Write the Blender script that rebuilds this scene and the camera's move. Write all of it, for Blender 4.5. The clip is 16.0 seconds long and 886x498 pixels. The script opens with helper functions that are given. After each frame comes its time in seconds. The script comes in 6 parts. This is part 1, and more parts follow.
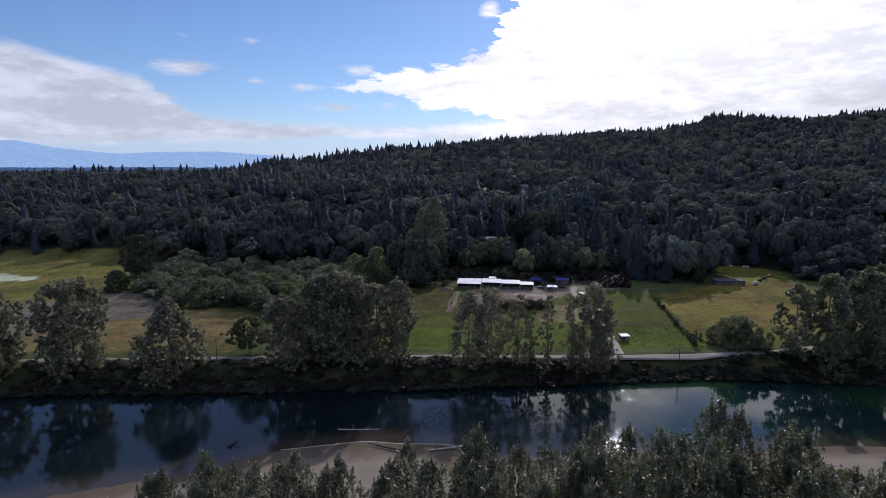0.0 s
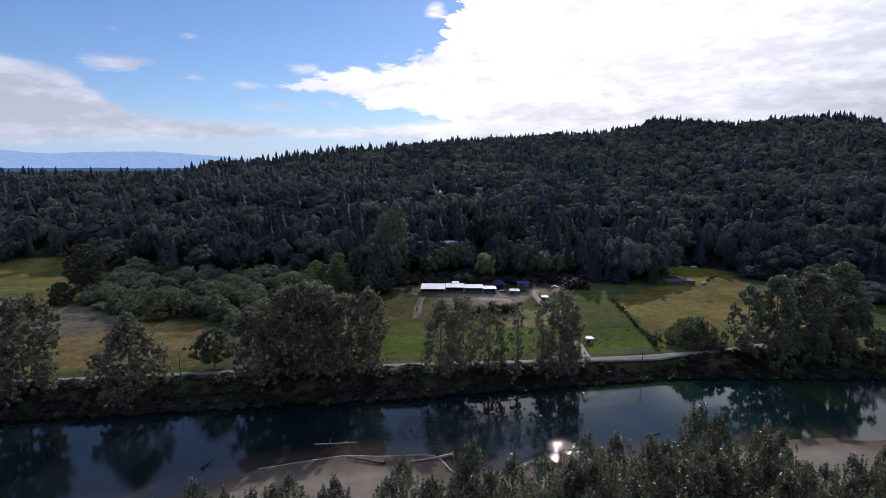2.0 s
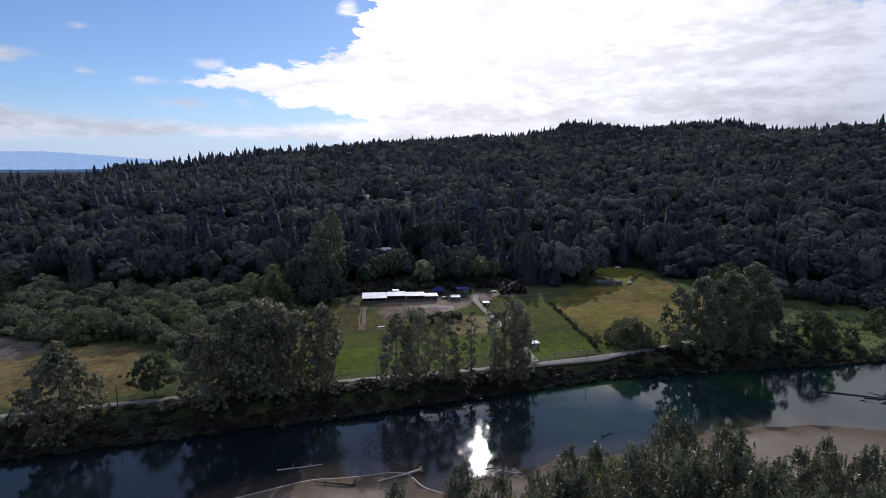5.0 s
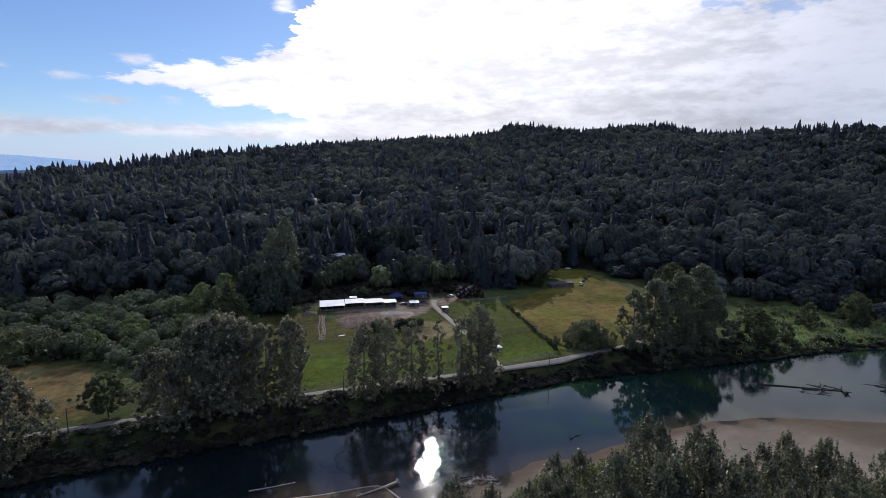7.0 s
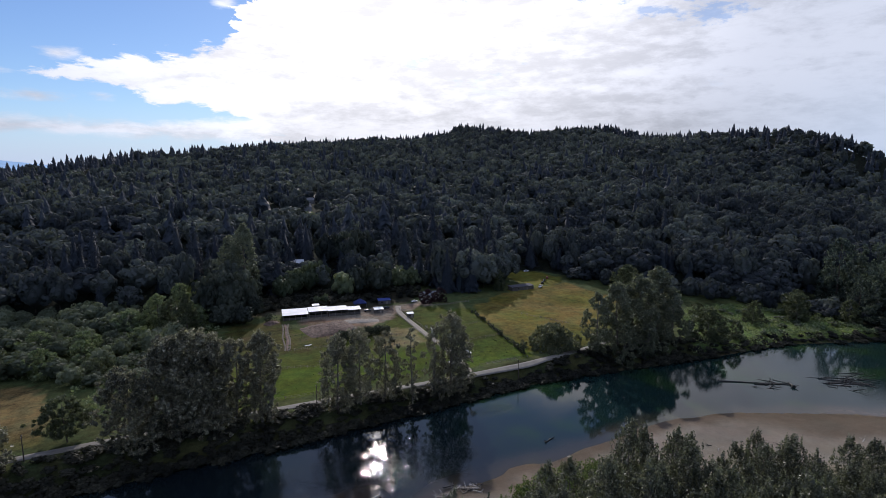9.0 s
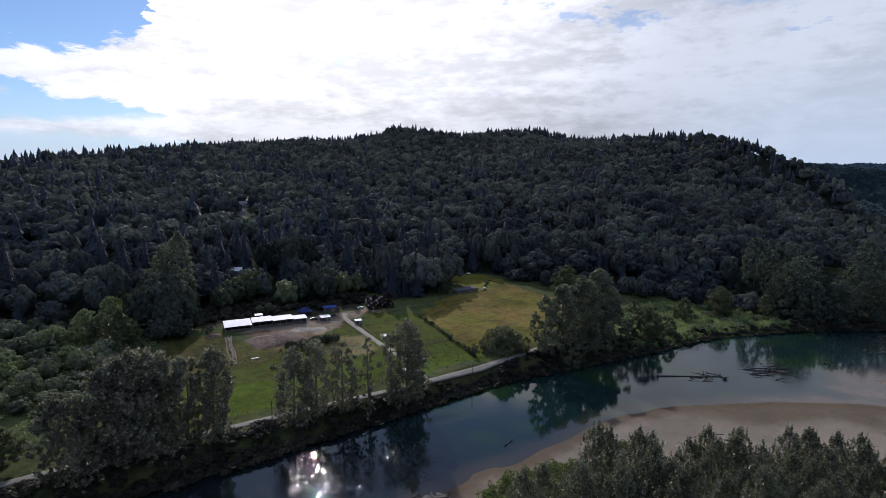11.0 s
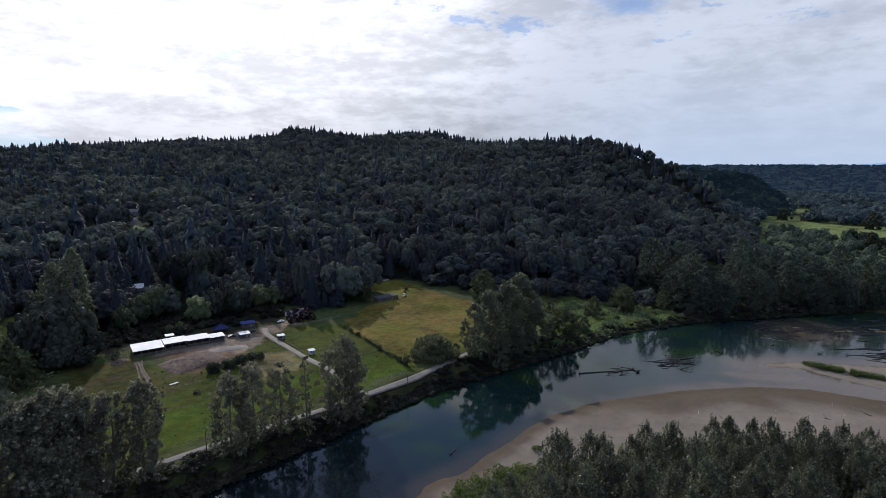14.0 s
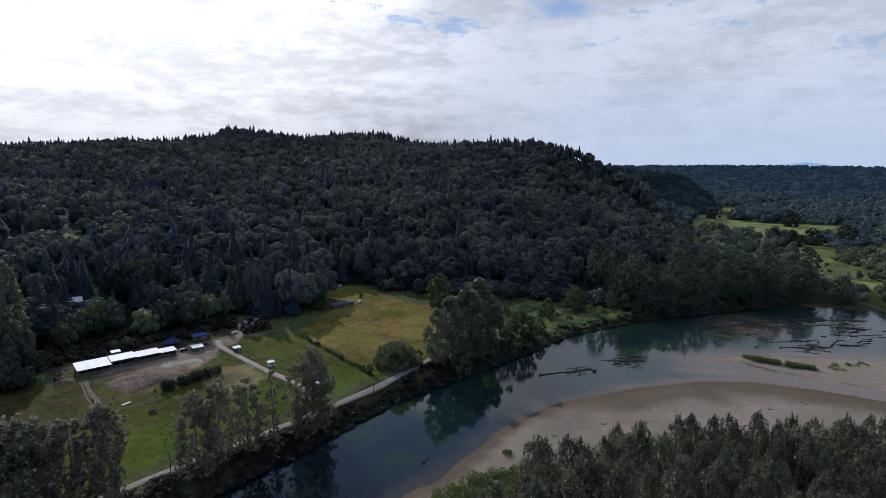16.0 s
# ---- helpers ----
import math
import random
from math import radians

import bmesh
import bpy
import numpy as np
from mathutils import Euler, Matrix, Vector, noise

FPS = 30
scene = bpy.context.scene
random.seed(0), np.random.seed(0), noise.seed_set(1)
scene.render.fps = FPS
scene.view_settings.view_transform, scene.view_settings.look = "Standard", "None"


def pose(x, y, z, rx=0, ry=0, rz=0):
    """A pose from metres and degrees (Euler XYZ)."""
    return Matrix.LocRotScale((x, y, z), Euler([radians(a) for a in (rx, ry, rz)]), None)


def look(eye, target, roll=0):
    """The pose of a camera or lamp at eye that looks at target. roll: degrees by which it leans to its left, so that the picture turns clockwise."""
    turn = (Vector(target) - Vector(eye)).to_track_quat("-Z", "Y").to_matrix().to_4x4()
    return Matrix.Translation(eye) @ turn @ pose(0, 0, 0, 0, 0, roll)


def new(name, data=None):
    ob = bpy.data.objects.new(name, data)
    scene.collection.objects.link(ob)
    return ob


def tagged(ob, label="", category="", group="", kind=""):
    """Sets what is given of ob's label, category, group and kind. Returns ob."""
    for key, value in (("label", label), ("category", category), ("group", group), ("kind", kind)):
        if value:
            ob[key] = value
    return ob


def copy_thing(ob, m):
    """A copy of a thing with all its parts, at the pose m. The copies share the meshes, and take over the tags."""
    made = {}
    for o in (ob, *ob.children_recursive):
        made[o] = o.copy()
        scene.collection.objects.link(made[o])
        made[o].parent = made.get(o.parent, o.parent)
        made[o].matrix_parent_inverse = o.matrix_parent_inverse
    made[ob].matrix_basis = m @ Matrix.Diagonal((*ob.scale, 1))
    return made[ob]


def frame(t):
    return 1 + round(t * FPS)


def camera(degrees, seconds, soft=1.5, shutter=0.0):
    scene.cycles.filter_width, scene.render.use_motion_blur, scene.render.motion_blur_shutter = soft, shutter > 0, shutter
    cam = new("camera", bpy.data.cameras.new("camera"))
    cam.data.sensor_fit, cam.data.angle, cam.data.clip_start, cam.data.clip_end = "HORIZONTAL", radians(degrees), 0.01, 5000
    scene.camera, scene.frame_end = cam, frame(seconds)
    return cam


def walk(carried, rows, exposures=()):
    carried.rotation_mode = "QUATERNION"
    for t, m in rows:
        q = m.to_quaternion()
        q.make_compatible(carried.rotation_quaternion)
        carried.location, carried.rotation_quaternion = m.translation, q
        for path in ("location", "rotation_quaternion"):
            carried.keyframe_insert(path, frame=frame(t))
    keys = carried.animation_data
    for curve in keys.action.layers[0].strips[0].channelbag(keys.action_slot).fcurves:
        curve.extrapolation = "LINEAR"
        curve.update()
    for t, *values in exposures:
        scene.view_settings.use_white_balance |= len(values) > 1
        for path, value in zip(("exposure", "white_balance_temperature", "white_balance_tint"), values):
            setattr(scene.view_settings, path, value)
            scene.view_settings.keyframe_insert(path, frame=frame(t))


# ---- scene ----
cam = camera(77.2, 16.0, 0.8)
METRES, EYE, TILT, LEAN, TURN = 85.0, 86.0, -8.3, 0.0, 0.0
ROWS = [
    (0.0, 0.0, 0.0, 0.0, 0.0, 0.0, 0.0),
    (0.5, -0.0258, -0.0021, 0.0094, -1.24, 0.01, 0.18),
    (1.0, -0.0523, -0.0036, 0.0194, -2.47, 0.01, 0.36),
    (1.5, -0.0784, -0.0043, 0.0299, -3.79, -0.0, 0.57),
    (2.0, -0.1055, -0.0031, 0.04, -5.26, -0.01, 0.76),
    (2.5, -0.1335, -0.0019, 0.0506, -6.75, -0.03, 1.0),
    (3.0, -0.1607, 0.0, 0.0611, -8.23, -0.06, 1.23),
    (3.5, -0.1879, 0.0029, 0.0716, -9.68, -0.09, 1.45),
    (4.0, -0.2155, 0.005, 0.0817, -10.96, -0.13, 1.64),
    (6.5, -0.3501, 0.0297, 0.1389, -18.1, -0.41, 2.74),
    (7.0, -0.3768, 0.037, 0.1501, -19.55, -0.48, 2.93),
    (7.5, -0.4046, 0.0446, 0.1624, -20.91, -0.56, 3.12),
    (8.0, -0.4315, 0.0531, 0.1746, -22.25, -0.63, 3.3),
    (8.5, -0.4585, 0.0626, 0.1867, -23.52, -0.7, 3.48),
    (11.0, -0.5919, 0.1209, 0.2482, -32.04, -1.32, 4.5),
    (11.5, -0.619, 0.1355, 0.2614, -34.1, -1.48, 4.77),
    (12.0, -0.6456, 0.1507, 0.2747, -35.67, -1.6, 4.95),
    (12.5, -0.6725, 0.1665, 0.2884, -37.27, -1.74, 5.14),
    (13.0, -0.6973, 0.1841, 0.3022, -38.92, -1.91, 5.35),
    (13.5, -0.7231, 0.2011, 0.3149, -40.79, -2.09, 5.55),
    (14.0, -0.7503, 0.2211, 0.329, -42.65, -2.28, 5.75),
    (14.5, -0.7742, 0.239, 0.3423, -44.29, -2.44, 5.91),
    (15.0, -0.7979, 0.258, 0.3567, -45.79, -2.61, 6.07),
    (15.5, -0.8208, 0.2791, 0.3705, -47.33, -2.77, 6.23),
    (16.0, -0.8426, 0.3012, 0.3861, -48.74, -2.94, 6.4),
]
walk(cam, [(t, pose(0, 0, EYE, TILT, LEAN, TURN) @ pose(METRES * x, METRES * y, METRES * z, 90 + pitch, roll, yaw)) for t, x, y, z, yaw, pitch, roll in ROWS],
     [(0.0, 0.05, 6250.0, 18.0), (8.0, 0.05, 6350.0, 16.0), (16.0, 0.0, 6250.0, 13.5)])

# ---- daylight: sun behind thin cloud, beyond the hill ----
SUN_TURN, SUN_HIGH = 18.0, 28.9  # degrees from +y towards +x, and above the horizon
SUN_WAY = Vector((math.sin(radians(SUN_TURN)) * math.cos(radians(SUN_HIGH)), math.cos(radians(SUN_TURN)) * math.cos(radians(SUN_HIGH)), math.sin(radians(SUN_HIGH))))
sun = new("sun", bpy.data.lights.new("sun", "SUN"))
sun.data.energy, sun.data.angle, sun.data.color = 2.8, radians(0.53), (1.0, 0.95, 0.87)
sun.matrix_world = look(SUN_WAY * 500, (0, 0, 0))


class Nodes:
    """Short-hand for a node tree."""

    def __init__(self, tree):
        self.tree = tree
        tree.nodes.clear()

    def add(self, kind, sets=None, **ins):
        n = self.tree.nodes.new(kind)
        sets = sets or {}
        if "operation" in sets:
            n.operation = sets["operation"]
        if "use_clamp" in sets:
            n.use_clamp = sets["use_clamp"]
        if "interpolation_type" in sets:
            n.interpolation_type = sets["interpolation_type"]
        if "data_type" in sets:
            n.data_type, n.blend_type = sets["data_type"], sets["blend_type"]
        if "layer_name" in sets:
            n.layer_name = sets["layer_name"]
        for k, v in ins.items():
            key = int(k[1:]) if k[0] == "i" and k[1:].isdigit() else k.replace("_", " ")
            if isinstance(v, bpy.types.NodeSocket):
                self.tree.links.new(v, n.inputs[key])
            else:
                n.inputs[key].default_value = v
        return n

    def math(self, op, a, b=0.0, c=0.0, clamp=False):
        return self.add("ShaderNodeMath", dict(operation=op, use_clamp=clamp), i0=a, i1=b, i2=c).outputs[0]

    def ramp(self, v, a, b, lo=0.0, hi=1.0):
        return self.add("ShaderNodeMapRange", dict(interpolation_type="SMOOTHSTEP"), Value=v, From_Min=a, From_Max=b, To_Min=lo, To_Max=hi).outputs[0]

    def mix(self, f, a, b, blend="MIX"):
        n = self.add("ShaderNodeMix", dict(data_type="RGBA", blend_type=blend), i0=f)
        for k, v in ((6, a), (7, b)):
            if isinstance(v, bpy.types.NodeSocket):
                self.tree.links.new(v, n.inputs[k])
            else:
                n.inputs[k].default_value = (*v, 1.0)
        return n.outputs[2]

    def noise(self, at, scale, detail=4.0, rough=0.55, warp=0.0):
        return self.add("ShaderNodeTexNoise", Vector=at, Scale=scale, Detail=detail, Roughness=rough, Distortion=warp).outputs[0]


world = bpy.data.worlds.new("sky")
scene.world = world
world.use_nodes = True
W = Nodes(world.node_tree)
way = W.add("ShaderNodeTexCoord").outputs["Generated"]
axis = W.add("ShaderNodeSeparateXYZ", Vector=way)
clear_sky = W.add("ShaderNodeTexSky")
clear_sky.sky_type, clear_sky.sun_disc = "NISHITA", False
clear_sky.sun_elevation, clear_sky.sun_rotation = radians(SUN_HIGH), radians(SUN_TURN)
clear_sky.air_density, clear_sky.dust_density, clear_sky.ozone_density = 1.0, 0.15, 2.0
clear = clear_sky.outputs[0]
turn = W.math("MULTIPLY", W.math("ARCTAN2", axis.outputs[0], axis.outputs[1]), 57.2958)
high = W.math("MULTIPLY", W.math("ARCSINE", axis.outputs[2]), 57.2958)
# cloud texture: billows drawn out along the horizon
stretched = W.add("ShaderNodeMapping", Vector=way, Scale=(1.0, 1.0, 3.2)).outputs[0]
billow = W.noise(stretched, 5.0, 8.0, 0.60, 0.2)
puff = W.noise(stretched, 15.0, 6.0, 0.62, 0.3)
streaks = W.noise(W.add("ShaderNodeMapping", Vector=way, Scale=(1.0, 1.0, 4.5)).outputs[0], 4.2, 9.0, 0.62, 0.15)
curds = W.noise(W.add("ShaderNodeMapping", Vector=way, Scale=(1.0, 1.0, 2.6)).outputs[0], 30.0, 4.0, 0.65, 0.1)


ragged = W.math("ADD", W.math("MULTIPLY", W.math("SUBTRACT", billow, 0.5), 3.6), W.math("MULTIPLY", W.math("SUBTRACT", puff, 0.5), 4.2))
strayed = W.math("ADD", turn, W.math("MULTIPLY", ragged, 1.3))


def skyline(stops):
    """A height over the horizon, in degrees, that changes with the direction along the horizon."""
    n = W.add("ShaderNodeValToRGB", Fac=W.math("DIVIDE", W.math("ADD", strayed, 180.0), 360.0))
    marks = n.color_ramp.elements
    while len(marks) < len(stops):
        marks.new(0.5)
    for mark, (a, h) in zip(marks, stops):
        mark.position = (a + 180.0) / 360.0
        mark.color = (h / 90.0,) * 3 + (1.0,)
    return W.math("MULTIPLY", n.outputs[0], 90.0)


def sheet(under, over):
    """How many degrees a direction lies inside a sheet of cloud between two heights."""
    return W.math("MINIMUM", W.math("SUBTRACT", high, skyline(under)), W.math("SUBTRACT", skyline(over), high))


def bank(t0, h0, wide, tall):
    """How many degrees a direction lies inside a small bank of cloud."""
    a = W.math("DIVIDE", W.math("SUBTRACT", turn, t0), wide)
    b = W.math("DIVIDE", W.math("SUBTRACT", high, h0), tall)
    return W.math("MULTIPLY", W.math("SUBTRACT", 1.0, W.math("SQRT", W.math("ADD", W.math("MULTIPLY", a, a), W.math("MULTIPLY", b, b)))), tall)


# the great sheet before the sun
great = sheet(((-12, 8.3), (-9.5, 7.9), (-5, 7.0), (-1.4, 5.7), (4.5, 4.8), (9, 2.0), (13, 0.0), (60, 0.0), (74, 0.4), (88, 1.4), (120, 3.0)),
              ((-12, 7.6), (-9.5, 8.5), (-5, 9.4), (0, 10.6), (5.0, 11.6), (6.2, 13.0), (7.2, 17.0), (9.5, 26.0), (20, 24.0), (26, 21.0), (45, 25.0), (95, 26.0), (125, 5.0)))
great = W.math("ADD", great, ragged)
# holes of blue in the sheet
flecks = W.math("ADD", W.math("MULTIPLY", W.noise(stretched, 7.0, 3.0, 0.5), 0.62), W.math("MULTIPLY", curds, 0.38))
gaps = W.math("MULTIPLY", W.ramp(flecks, 0.555, 0.63), W.ramp(high, 6.0, 11.0, 0.0, 0.6))
gaps = W.math("MULTIPLY", gaps, W.ramp(turn, 12.0, 30.0))
gaps = W.math("MAXIMUM", gaps, W.ramp(W.math("ADD", bank(61, 14.7, 5.0, 1.6), W.math("MULTIPLY", ragged, 0.6)), 0.0, 1.2, 0.0, 0.8))
thick = W.math("MULTIPLY", W.ramp(great, 0.0, 0.7), W.math("SUBTRACT", 1.0, gaps))
# the milky bank low over the valley
milky = sheet(((-120, 3.0), (-30, 1.6), (-10, 2.6), (12, 2.0)),
              ((-120, 9.0), (-60, 12.0), (-37, 10.4), (-32, 9.2), (-27.7, 8.4), (-25.6, 7.0), (-25.0, 5.6), (-20, 4.9), (-9.3, 4.4), (0, 4.7), (8, 5.6), (12, 3.0)))
milky = W.ramp(W.math("ADD", milky, W.math("MULTIPLY", ragged, 0.45)), 0.0, 1.1, 0.0, 0.90)
wisps = None
for b in ((-24, 9.0, 3.4, 1.0), (-17.8, 8.1, 1.4, 0.5), (-14, 7.8, 2.4, 0.55), (-8.6, 9.4, 1.8, 0.7), (-10.4, 5.95, 3.6, 0.7), (-5.6, 6.25, 1.8, 0.5), (4.7, 15.1, 1.3, 0.8), (80.3, 0.8, 1.8, 0.6), (-24.2, 11.7, 1.2, 0.4), (-18.3, 11.6, 1.0, 0.4)):
    wisps = bank(*b) if wisps is None else W.math("MAXIMUM", wisps, bank(*b))
wisps = W.ramp(W.math("ADD", wisps, W.math("MULTIPLY", ragged, 0.38)), 0.0, 0.75, 0.0, 0.85)
cloud = W.math("MAXIMUM", W.math("MAXIMUM", thick, milky), wisps)
# clouds are brightest towards the sun, and grey underneath
to_sun = W.add("ShaderNodeVectorMath", dict(operation="DOT_PRODUCT"), i0=way, i1=tuple(SUN_WAY)).outputs["Value"]
glare = W.ramp(to_sun, 0.76, 1.0)
shade = W.ramp(W.math("ADD", W.math("MULTIPLY", streaks, 0.55), W.math("ADD", W.math("MULTIPLY", puff, 0.25), W.math("MULTIPLY", curds, 0.20))), 0.40, 0.58, 0.80, 1.12)
grey = W.math("MULTIPLY", W.ramp(high, 2.5, 9.0, 0.20, 0.0), W.math("MULTIPLY", W.ramp(turn, 3.0, 15.0), W.ramp(turn, 48.0, 68.0, 1.0, 0.1)))
under = W.math("MULTIPLY", W.math("SUBTRACT", 1.0, grey), shade)
white = W.math("MULTIPLY", under, W.math("ADD", W.math("MULTIPLY", glare, 0.52), 0.67))
clouds = W.mix(1.0, W.add("ShaderNodeCombineColor", Red=white, Green=white, Blue=white).outputs[0], W.mix(glare, (0.93, 0.99, 1.10), (1.0, 1.0, 1.0)), "MULTIPLY")
blue = W.mix(1.0, clear, (0.062, 0.075, 0.095), "MULTIPLY")
haze = W.ramp(high, -1.0, 6.5, 0.8, 0.0)
low = W.mix(haze, blue, (0.44, 0.57, 0.83))
# a bright veil added overhead, out of view, to fill the shadows
low = W.mix(W.ramp(high, 17.0, 45.0, 0.0, 0.56), low, (0.66, 0.75, 1.04))
sky = W.mix(W.math("MULTIPLY", cloud, 0.97), low, clouds)
# blue haze before the clouds down the valley
sky = W.mix(W.math("MULTIPLY", W.ramp(high, 0.5, 11.0, 0.85, 0.25), W.ramp(turn, 44.0, 68.0)), sky, (0.50, 0.61, 0.76))
W.tree.links.new(W.add("ShaderNodeBackground", Color=sky, Strength=1.0).outputs[0], W.add("ShaderNodeOutputWorld").inputs[0])
scene.view_settings.exposure = 0.0

# ---- materials ----


def material(name, build):
    m = bpy.data.materials.new(name)
    m.use_nodes = True
    n = Nodes(m.node_tree)
    shader = build(n)
    n.tree.links.new(shader, n.add("ShaderNodeOutputMaterial").inputs[0])
    return m


def bump(n, height, strength, far):
    return n.add("ShaderNodeBump", Strength=strength, Distance=far, Height=height).outputs[0]


def places(n):
    return n.add("ShaderNodeNewGeometry").outputs["Position"]


def leaf(name, dark, light, through_=0.3, gloss=0.5, patch=0.07, shine=0.35, tone=False):
    """Foliage: each spray differs, each plant differs, and light shines through."""
    # dark tones lifted; toned leaves get extra blue in place of haze
    dark, light = (dark[0] * 1.28, dark[1] * 1.25, dark[2] * (1.3 if tone else 1.18)), (light[0] * 1.02, light[1], light[2] * (1.04 if tone else 0.97))
    def build(n):
        geo = n.add("ShaderNodeNewGeometry")
        one = geo.outputs["Random Per Island"]
        broad = n.noise(geo.outputs["Position"], patch, 3.0)
        if tone:
            each = n.add("ShaderNodeAttribute")
            each.attribute_name = "tone"
            f = n.math("ADD", n.math("MULTIPLY", n.math("POWER", one, 2.0), 0.14), n.math("ADD", n.math("MULTIPLY", n.math("POWER", each.outputs["Fac"], 2.0), 0.72), n.ramp(broad, 0.36, 0.64, -0.12, 0.30)))
        else:
            # rare pale sprays stand in for backlit specks in the leaves
            f = n.math("ADD", n.math("MULTIPLY", n.math("POWER", one, 3.0), 0.9), n.ramp(broad, 0.3, 0.7, 0.0, 0.25))
        col = n.mix(f, dark, light)
        body = n.add("ShaderNodeBsdfPrincipled", Roughness=gloss, Specular_IOR_Level=shine)
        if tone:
            # noise-dark flecks painted in for gaps between leaves
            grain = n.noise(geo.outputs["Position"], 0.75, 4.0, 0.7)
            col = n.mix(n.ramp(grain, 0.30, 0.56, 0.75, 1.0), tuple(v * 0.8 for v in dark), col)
        n.tree.links.new(col, body.inputs["Base Color"])
        lit = n.add("ShaderNodeBsdfTranslucent", Color=n.mix(1.0, col, (1.22, 1.30, 0.86), "MULTIPLY"))
        return n.add("ShaderNodeMixShader", i0=through_, i1=body.outputs[0], i2=lit.outputs[0]).outputs[0]
    return material(name, build)


def plain(name, a, b, scale=1.0, rough=0.7, metal=0.0, relief=0.0, grain=12.0):
    """A surface that wanders between two tones, with fine grain."""
    def build(n):
        at = n.add("ShaderNodeTexCoord").outputs["Object"]
        f = n.ramp(n.noise(at, scale, 5.0, 0.6), 0.3, 0.7)
        g = n.noise(at, scale * grain, 3.0)
        col = n.mix(n.math("ADD", n.math("MULTIPLY", f, 0.7), n.math("MULTIPLY", g, 0.3)), a, b)
        s = n.add("ShaderNodeBsdfPrincipled", Base_Color=col, Roughness=rough, Metallic=metal)
        if relief:
            n.tree.links.new(bump(n, g, 0.6, relief), s.inputs["Normal"])
        return s.outputs[0]
    return material(name, build)


def land_surface(n):
    """Soil, sand and turf: the kind of ground comes from the cover layer, the grain from here."""
    at = places(n)
    cover_ = n.add("ShaderNodeVertexColor", dict(layer_name="cover"))
    col, mottle = cover_.outputs[0], cover_.outputs[1]
    broad, mid, fine = n.noise(at, 0.045, 4.0), n.noise(at, 0.28, 5.0, 0.65), n.noise(at, 1.5, 5.0, 0.75)
    k = n.math("ADD", n.ramp(broad, 0.25, 0.75, 0.62, 1.25), n.ramp(mid, 0.25, 0.75, -0.3, 0.3))
    k = n.math("ADD", k, n.ramp(fine, 0.25, 0.75, -0.34, 0.34))
    k = n.math("ADD", n.math("MULTIPLY", n.math("SUBTRACT", k, 0.95), mottle), 0.95)
    col = n.mix(1.0, col, n.add("ShaderNodeCombineColor", Red=k, Green=k, Blue=k).outputs[0], "MULTIPLY")
    tint = n.mix(n.ramp(n.noise(at, 0.11, 4.0), 0.35, 0.7), (1.12, 0.98, 0.86), (0.92, 1.03, 1.0))
    col = n.mix(mottle, col, tint, "MULTIPLY")
    return n.add("ShaderNodeBsdfPrincipled", Base_Color=col, Roughness=0.95, Specular_IOR_Level=0.05, Normal=bump(n, fine, 0.7, 0.25)).outputs[0]


def river_surface(n):
    at = places(n)
    shallow = n.add("ShaderNodeVertexColor", dict(layer_name="shallow"))
    mud = n.mix(n.noise(at, 0.12, 4.0), (0.135, 0.088, 0.058), (0.078, 0.056, 0.036))
    deep = n.mix(n.ramp(n.noise(at, 0.035, 3.0), 0.48, 0.66), (0.006, 0.018, 0.018), (0.012, 0.031, 0.012))
    # darker and bluer towards low x
    darker_left = n.ramp(n.add("ShaderNodeSeparateXYZ", Vector=at).outputs[0], 15.0, 95.0, 0.85, 0.0)
    deep = n.mix(darker_left, deep, (0.005, 0.008, 0.011))
    sep = n.add("ShaderNodeSeparateColor", Color=shallow.outputs[0])
    col = n.mix(sep.outputs[0], deep, mud)
    long_ = n.noise(at, 0.25, 2.0)
    small = n.noise(at, 4.5, 3.0, 0.6)
    calm = n.ramp(n.noise(at, 0.02, 3.0), 0.4, 0.65, 0.12, 0.55)
    streaky = n.ramp(n.noise(at, 0.8, 5.0, 0.75), 0.53, 0.57, 0.06, 1.0)
    rough_water = n.math("ADD", n.math("MULTIPLY", n.math("MULTIPLY", sep.outputs[1], streaky), 2.2), calm)
    chop = n.noise(at, 2.8, 1.0, 0.5)
    h = n.math("ADD", n.math("MULTIPLY", long_, 0.28), n.math("ADD", n.math("MULTIPLY", small, 0.11), n.math("MULTIPLY", chop, 0.36)))
    h = n.math("MULTIPLY", h, rough_water)
    return n.add("ShaderNodeBsdfPrincipled", Base_Color=col, Roughness=0.03, IOR=1.33, Normal=bump(n, h, 1.0, 0.07)).outputs[0]


LAND = material("land", land_surface)
WATER = material("river_water", river_surface)
ROAD = plain("worn_asphalt", (0.12, 0.108, 0.090), (0.20, 0.18, 0.15), 0.25, 0.85, relief=0.02)
GRAVEL = plain("pale_gravel", (0.22, 0.19, 0.15), (0.32, 0.275, 0.215), 0.4, 0.95, relief=0.03)
BARK = plain("grey_bark", (0.10, 0.085, 0.07), (0.22, 0.19, 0.16), 0.5, 0.9, relief=0.05)
DARK_BARK = plain("brown_bark", (0.05, 0.04, 0.03), (0.12, 0.09, 0.07), 0.5, 0.9, relief=0.05)
WOOD = plain("weathered_wood", (0.16, 0.13, 0.10), (0.32, 0.27, 0.22), 0.8, 0.85, relief=0.02)
HEAP = plain("dug_soil", (0.050, 0.032, 0.023), (0.185, 0.120, 0.085), 0.55, 0.95, relief=0.3, grain=5.0)
TRACK = plain("trodden_earth", (0.060, 0.050, 0.034), (0.145, 0.115, 0.080), 0.5, 0.95, relief=0.05)
PALE_WOOD = plain("bleached_driftwood", (0.30, 0.26, 0.21), (0.5, 0.45, 0.38), 0.6, 0.85, relief=0.03)
